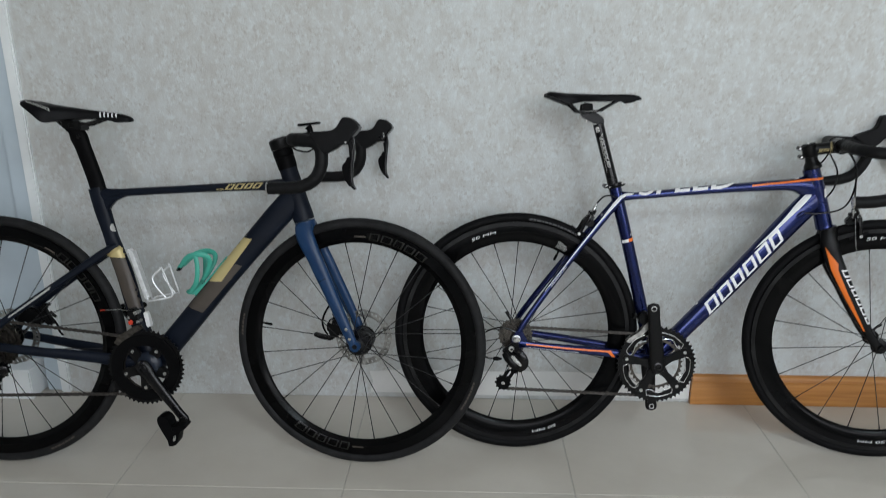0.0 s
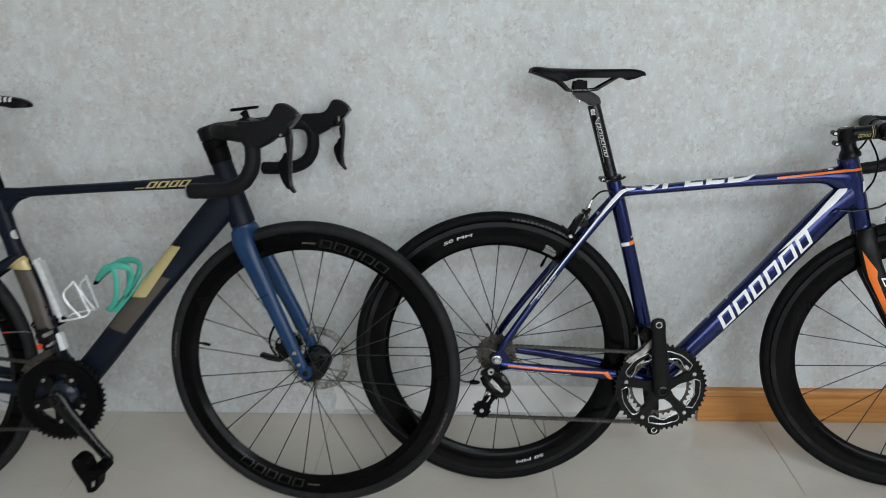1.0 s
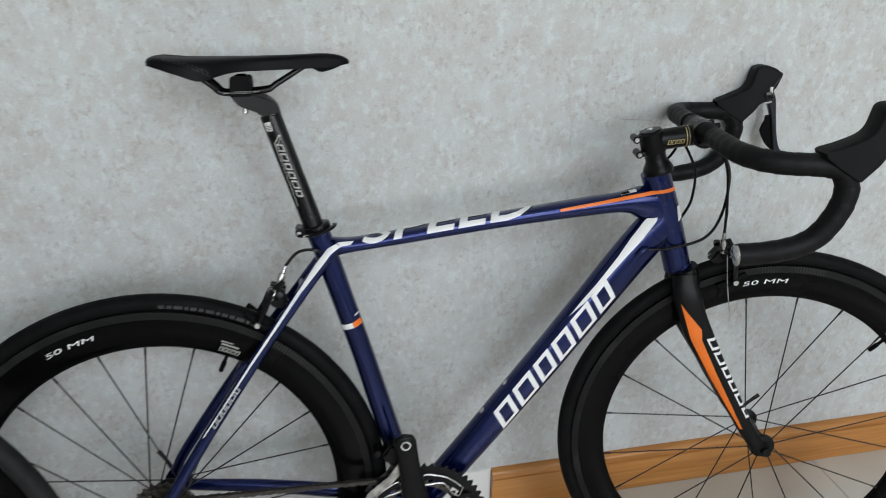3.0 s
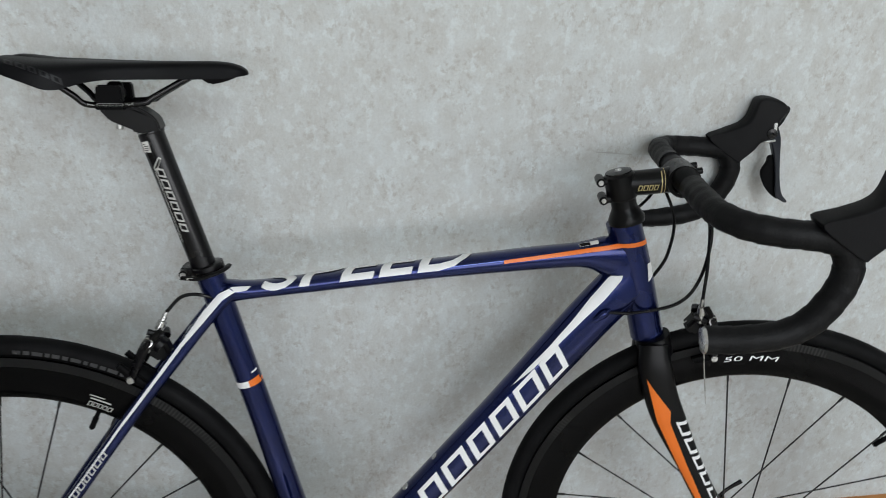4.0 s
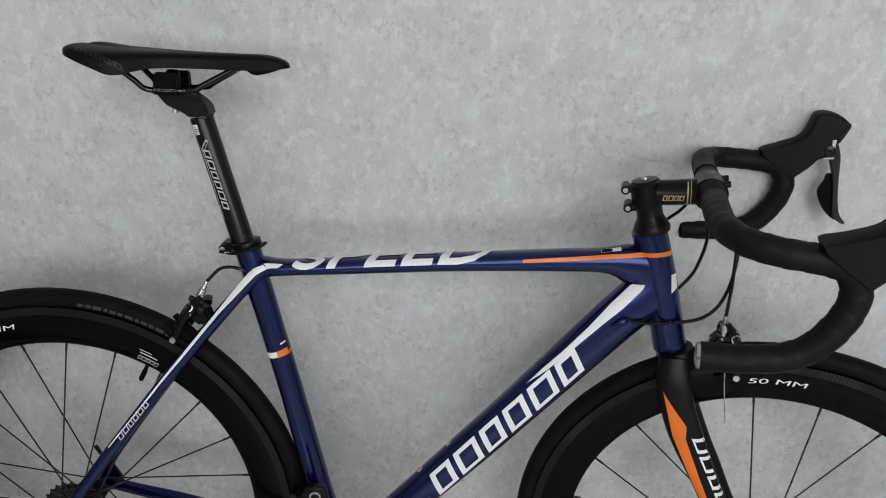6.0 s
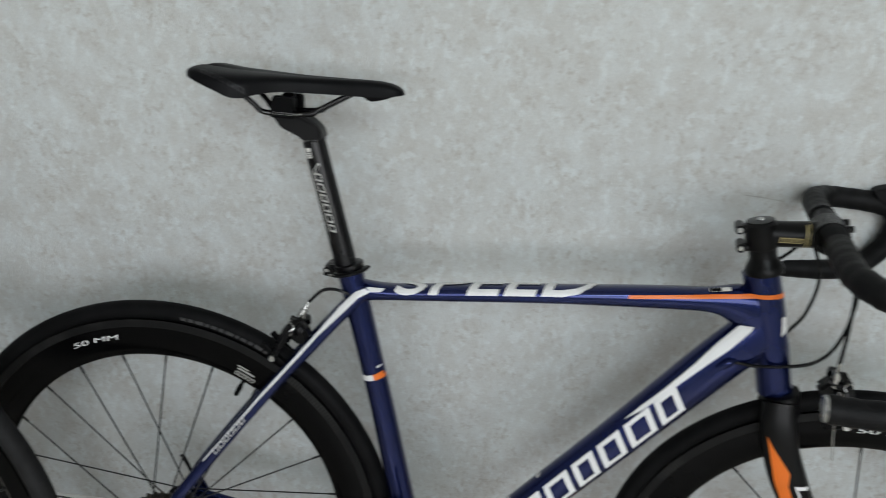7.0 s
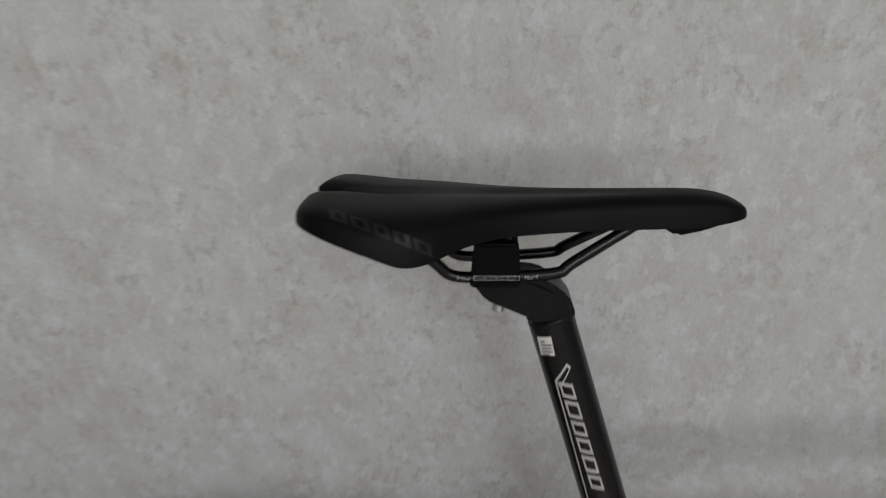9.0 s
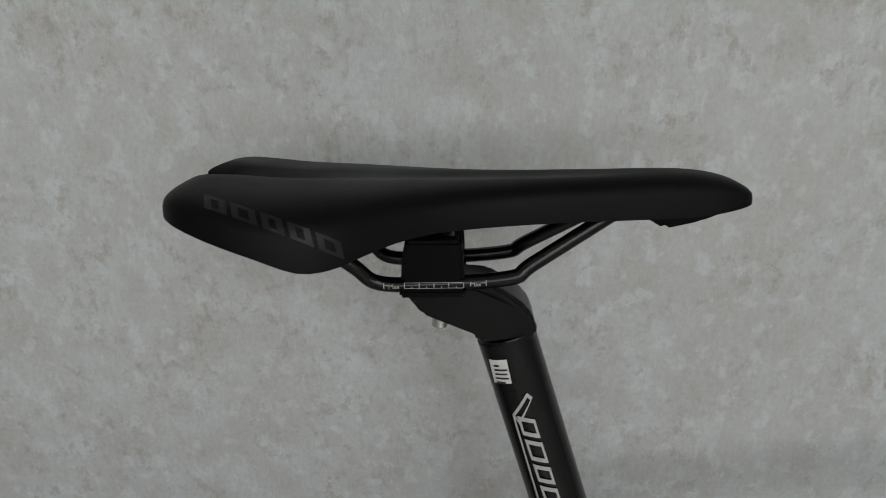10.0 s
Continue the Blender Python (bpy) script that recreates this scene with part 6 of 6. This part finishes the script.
prism(bm, [(0.868, 0.520), (0.878, 0.494), (0.890, 0.492), (0.896, 0.510), (0.884, 0.540)], 0.034, 0.056, 0.004)
part("hose_guide", bm, BLACK_PLASTIC, fork_a)

# headset cover, stem, bars
ax = V(-0.29, 0, 0.957)
c = V(0.8035, 0, 0.825)
bm = bmesh.new()
sweep(bm, [c - ax * 0.002, c + ax * 0.003, c + ax * 0.0295, c + ax * 0.0305, c + ax * 0.032, c + ax * 0.050, c + ax * 0.052], [(0.0245, 0.0225), (0.0255, 0.023), (0.0265, 0.0225), (0.0250, 0.0215), (0.0270, 0.0225), (0.0275, 0.0225), (0.0250, 0.021)], 24, 1)
part("headset", bm, BLACK_PLASTIC, A, "tall black headset cover", AM)
bm = bmesh.new()
sweep(bm, [c + ax * 0.0525, c + ax * 0.055, c + ax * 0.078, c + ax * 0.082], [(0.0265, 0.021), (0.0285, 0.0225), (0.0290, 0.0225), (0.0235, 0.018)], 24, 1)
sweep(bm, [(0.784, 0, 0.890), (0.812, 0, 0.894), (0.844, 0, 0.899), (0.868, 0, 0.901)], [(0.0165, 0.018), (0.0165, 0.018), (0.0160, 0.019), (0.0185, 0.022)], 20, 4, (0, 1, 0), True, 2.6)
lathe(bm, [(0.0160, -0.023), (0.0205, -0.023), (0.0205, 0.023), (0.0160, 0.023)], (0.870, 0, 0.901), 26)
stem_a = part("stem", bm, BLACK_ALLOY, A, "black aero stem", AM)
bm = bmesh.new()
sweep(bm, [c + ax * 0.082, c + ax * 0.0835], [(0.020, 0.015), (0.018, 0.013)], 20, 1)
part("top_cap", bm, STEEL, stem_a, "grey metal top cap")
bm = bmesh.new()
tube(bm, [(0.868, 0.0, 0.918), (0.866, 0.0, 0.928), (0.862, 0.0, 0.934)], [0.008, 0.008, 0.010], 10, 4)
prism(bm, [(0.838, 0.934), (0.892, 0.941), (0.893, 0.947), (0.838, 0.941)], -0.018, 0.018, 0.002)
part("computer_mount", bm, BLACK_PLASTIC, A, "black handlebar computer mount", AM)
BAR_A = [(0.0000, 0.062, 0.0), (0.0000, 0.130, 0.0), (0.0067, 0.172, 0.0), (0.0333, 0.190, -0.002), (0.0640, 0.196, -0.004), (0.0815, 0.198, -0.018), (0.0860, 0.199, -0.042), (0.0815, 0.201, -0.071), (0.0650, 0.203, -0.096), (0.0360, 0.204, -0.110), (0.0000, 0.205, -0.114), (-0.0460, 0.206, -0.115)]
drop_bar(A, AM, 0.870, 0.903, BAR_A, 0.066, 0.0155)
HOOD_TURN = radians(-17.5)


def place_a(x, z):
    """These levers sit rolled forward on their bar."""
    x, z = x - 1.0230, z - 0.8773
    return 1.0165 + x * math.cos(HOOD_TURN) - z * math.sin(HOOD_TURN), 0.8768 + x * math.sin(HOOD_TURN) + z * math.cos(HOOD_TURN)


for s in (-1, 1):
    shifter(A, AM, s, 0.200, place_a, BLACK_GLOSS, -0.005)

# drivetrain
ring_a = crankset(A, 0.416, 0.288, -0.048, 0.172, -51.5, 0.105, 50, 0.072, 54, False, BLACK_GLOSS, 0.0125, 0.055, 0.021)
NAVY_GLOSS = surface("blue_black_gloss", (0.006, 0.010, 0.020), 0.28, vary=0.15, bump=0.0, spec=0.35)
# domed hub shell of the spider
bm = bmesh.new()
lathe(bm, [(0.001, -0.0600), (0.012, -0.0600), (0.024, -0.0575), (0.033, -0.0520), (0.036, -0.0470), (0.001, -0.0470)], (0.424, 0, 0.296), 36)
part("hub_shell", bm, NAVY_GLOSS, ring_a, "glossy blue-black domed spider centre")
bm = bmesh.new()
ring_plate(bm, circle(0.416, 0.288, 0.0920, 96), circle(0.416, 0.288, 0.0600, 96), -0.0525, -0.0485)
part("outer_chainring", bm, BLACK_PLASTIC, ring_a, "broad matt black chainring")
bm = bmesh.new()
d = V(math.cos(radians(-51.5)), 0, math.sin(radians(-51.5)))
e = V(0.416, -0.085, 0.286) + d * 0.172
rod(bm, e + V(0, 0.012, 0), e + V(0, -0.062, 0), 0.008, 12)
pad(bm, [(e.x + 0.024 + dx * 0.85, e.z + dz * 0.88) for dx, dz in ((-0.078, 0.036), (-0.060, 0.039), (-0.044, 0.026), (-0.038, 0.008), (-0.012, 0.010), (0.006, 0.010), (0.004, 0.000), (-0.010, -0.009), (-0.016, -0.020), (-0.019, -0.035), (-0.026, -0.050), (-0.046, -0.053), (-0.051, -0.038), (-0.062, -0.020), (-0.071, -0.004), (-0.080, 0.018))], e.y - 0.040, 0.021, 0.006, 2)
pedal = part("pedal", bm, BLACK_PLASTIC, A, "black clip-in pedal")
bm = bmesh.new()
prism(bm, [(e.x - 0.003, e.z - 0.020), (e.x + 0.004, e.z - 0.017), (e.x + 0.003, e.z - 0.030), (e.x - 0.004, e.z - 0.033)], e.y - 0.0632, e.y - 0.0600, 0.001)
part("pedal_spring", bm, STEEL, pedal)
e2 = V(0.416, 0.085, 0.286) - d * 0.172
bm = bmesh.new()
rod(bm, e2 + V(0, -0.012, 0), e2 + V(0, 0.062, 0), 0.008, 12)
prism(bm, [(e2.x - 0.040, e2.z - 0.006), (e2.x - 0.020, e2.z + 0.010), (e2.x + 0.020, e2.z + 0.012), (e2.x + 0.044, e2.z + 0.002), (e2.x + 0.030, e2.z - 0.012), (e2.x - 0.020, e2.z - 0.012)], e2.y + 0.020, e2.y + 0.060, 0.005)
part("pedal", bm, BLACK_PLASTIC, A, "black clip-in pedal")
cassette(wr_a, 0.0, AAZ, [(0.025, 12), (0.028, 14), (0.0325, 16), (0.037, 18), (0.0425, 21), (0.050, 25), (0.059, 29), (0.069, 34)], -0.053, 0.0042)
rear_mech(A, 0.0, AAZ - 0.012, -0.054, (0.004, 0.233), (0.034, 0.286), GREASY)
bm = bmesh.new()
chain_run(bm, (0.012, 0.4145), (0.402, 0.367), -0.045, -0.043)
part("chain", bm, CHAIN_STEEL, A, "brown oily steel chain", smooth=False)
bm = bmesh.new()
chain_run(bm, (0.004, 0.2105), (0.408, 0.2120), -0.060, -0.043)
part("chain", bm, CHAIN_STEEL, A, "brown oily steel chain", smooth=False)
bm = bmesh.new()
cage_line = [(0.333, 0.355), (0.347, 0.375), (0.383, 0.397), (0.403, 0.403), (0.409, 0.393), (0.391, 0.383), (0.359, 0.359), (0.345, 0.349)]
prism(bm, cage_line, -0.0515, -0.0495, 0.0006)
prism(bm, cage_line, -0.0355, -0.0335, 0.0006)
mech = part("front_derailleur", bm, GREASY, A, "brown front derailleur cage")
bm = bmesh.new()
prism(bm, [(0.366, 0.428), (0.372, 0.446), (0.392, 0.448), (0.398, 0.424), (0.390, 0.404), (0.380, 0.404)], -0.044, -0.018, 0.004)
part("derailleur_body", bm, BLACK_ALLOY, mech)
for bx, bz, br in ((0.393, 0.436, 0.0055), (0.374, 0.424, 0.004), (0.398, 0.412, 0.004)):
    bm = bmesh.new()
    rod(bm, (bx, -0.048, bz), (bx, -0.018, bz), br, 12)
    part("pivot_bolt", bm, STEEL, mech)
bm = bmesh.new()
tube(bm, [(0.374, -0.048, 0.444), (0.352, -0.048, 0.4465), (0.330, -0.047, 0.4455), (0.312, -0.046, 0.4445)], 0.0009, 6, 4)
part("cable_end", bm, STEEL, mech, "bare cable end")
bm = bmesh.new()
rod(bm, (0.312, -0.046, 0.4445), (0.300, -0.046, 0.4435), 0.0017, 8)
part("cable_crimp", bm, RED_PLASTIC, mech)
bm = bmesh.new()
prism(bm, [(0.4035, 0.4325), (0.4150, 0.4345), (0.4240, 0.3950), (0.4120, 0.3905)], -0.0225, -0.004, 0.002)
part("sticker", bm, WHITE_PRINT, A, "white sticker on the seat tube")
bm = bmesh.new()
prism(bm, [(0.3735, 0.408), (0.377, 0.418), (0.386, 0.419), (0.389, 0.410), (0.383, 0.403)], -0.054, -0.0445, 0.003)
part("tag", bm, RED_PLASTIC, mech, "red plastic tag")

# silver wire bottle cage on the seat tube
bm = bmesh.new()
for s in (-1, 1):
    tube(bm, [(0.363, s * 0.006, 0.595), (0.369, s * 0.009, 0.603), (0.377, s * 0.009, 0.578), (0.397, s * 0.010, 0.523), (0.415, s * 0.014, 0.467), (0.423, s * 0.030, 0.466), (0.451, s * 0.037, 0.471), (0.481, s * 0.030, 0.477), (0.487, s * 0.022, 0.485), (0.479, s * 0.024, 0.508), (0.463, s * 0.028, 0.555), (0.457, s * 0.034, 0.551), (0.441, s * 0.036, 0.533), (0.447, s * 0.037, 0.511), (0.473, s * 0.034, 0.476)], 0.0026, 8, 5)
BRIGHT_ALLOY = surface("bright_alloy", (0.78, 0.79, 0.80), 0.38, 0.45, vary=0.12, scale=90, bump=0.04)
cage = part("bottle_cage", bm, BRIGHT_ALLOY, A, "bright wire bottle cage")
bm = bmesh.new()
prism(bm, [(0.368, 0.598), (0.379, 0.600), (0.419, 0.472), (0.407, 0.468)], -0.013, 0.013, 0.001)
part("mount_plate", bm, BRIGHT_ALLOY, cage)
# turquoise cage on the down tube
bm = bmesh.new()
d = Vector((0.665, 0.747))
sweep(bm, [(0.497, 0.0, 0.551), (0.511, -0.012, 0.563), (0.533, -0.026, 0.585), (0.563, -0.034, 0.595), (0.587, -0.030, 0.589), (0.591, -0.022, 0.571), (0.579, -0.014, 0.543), (0.567, -0.010, 0.523)], [(0.004, 0.003), (0.006, 0.003), (0.0075, 0.003), (0.0075, 0.003), (0.007, 0.003), (0.0065, 0.003), (0.006, 0.003), (0.005, 0.003)], 12, 6, (0, 1, 0))
sweep(bm, [(0.497, 0.0, 0.551), (0.511, 0.012, 0.563), (0.533, 0.026, 0.585), (0.563, 0.034, 0.595), (0.587, 0.030, 0.589), (0.591, 0.022, 0.571), (0.579, 0.014, 0.543), (0.567, 0.010, 0.523)], [(0.004, 0.003), (0.006, 0.003), (0.0075, 0.003), (0.0075, 0.003), (0.007, 0.003), (0.0065, 0.003), (0.006, 0.003), (0.005, 0.003)], 12, 6, (0, 1, 0))
for s in (-1, 1):
    sweep(bm, [(0.556, s * 0.033, 0.591), (0.561, s * 0.034, 0.563), (0.557, s * 0.032, 0.523), (0.541, s * 0.026, 0.497), (0.525, s * 0.012, 0.489), (0.541, s * 0.008, 0.487), (0.567, s * 0.008, 0.509)], [(0.006, 0.003), (0.0065, 0.003), (0.0065, 0.003), (0.006, 0.003), (0.005, 0.003), (0.006, 0.003), (0.006, 0.003)], 12, 6, (0, 1, 0))
prism(bm, [(0.541, 0.479), (0.548, 0.475), (0.641, 0.581), (0.633, 0.587)], -0.012, 0.012, 0.002)
cage = part("bottle_cage", bm, TEAL, A, "turquoise plastic bottle cage")
bm = bmesh.new()
prism(bm, [(0.493, 0.546), (0.501, 0.544), (0.513, 0.559), (0.506, 0.564)], -0.009, 0.009, 0.002)
part("tip", bm, BLACK_PLASTIC, cage, "black grip tip")

# hoses and cables
cable(A, [(0.866, 0.070, 0.890), (0.850, 0.040, 0.868), (0.826, 0.012, 0.872), (0.812, 0.004, 0.884)], AM, 0.0026)
cable(A, [(0.040, 0.055, 0.398), (0.090, 0.050, 0.418), (0.120, 0.040, 0.400)], None, 0.0026)

# ---- floor tiles ----
TILE_W, X_LINE, Y_LINE, GAP = 0.613, -0.824, 2.100, 0.0025


def tile_mesh(name, w, d):
    bm = bmesh.new()
    b = 0.0012
    low = [bm.verts.new(p) for p in ((0, 0, -0.0016), (w, 0, -0.0016), (w, d, -0.0016), (0, d, -0.0016))]
    mid = [bm.verts.new(p) for p in ((0, 0, -b), (w, 0, -b), (w, d, -b), (0, d, -b))]
    top = [bm.verts.new(p) for p in ((b, b, 0), (w - b, b, 0), (w - b, d - b, 0), (b, d - b, 0))]
    for r0, r1 in ((low, mid), (mid, top)):
        for k in range(4):
            bm.faces.new((r0[k], r0[(k + 1) % 4], r1[(k + 1) % 4], r1[k]))
    bm.faces.new(top)
    me = bpy.data.meshes.new(name)
    bm.to_mesh(me)
    bm.free()
    me.materials.append(TILE)
    return me


full = tile_mesh("tile", TILE_W - GAP, TILE_W - GAP)
edge = tile_mesh("tile", TILE_W - GAP, WALL_Y - Y_LINE - GAP + 0.001)
for i in range(-4, 9):
    x = X_LINE + i * TILE_W
    if x > RIGHT_X or x + TILE_W < LEFT_X:
        continue
    for j in range(-8, 1):
        ob = new("tile", edge if j == 0 else full)
        ob.parent = floor
        ob.location = (x + GAP / 2, Y_LINE + j * TILE_W + GAP / 2, 0)
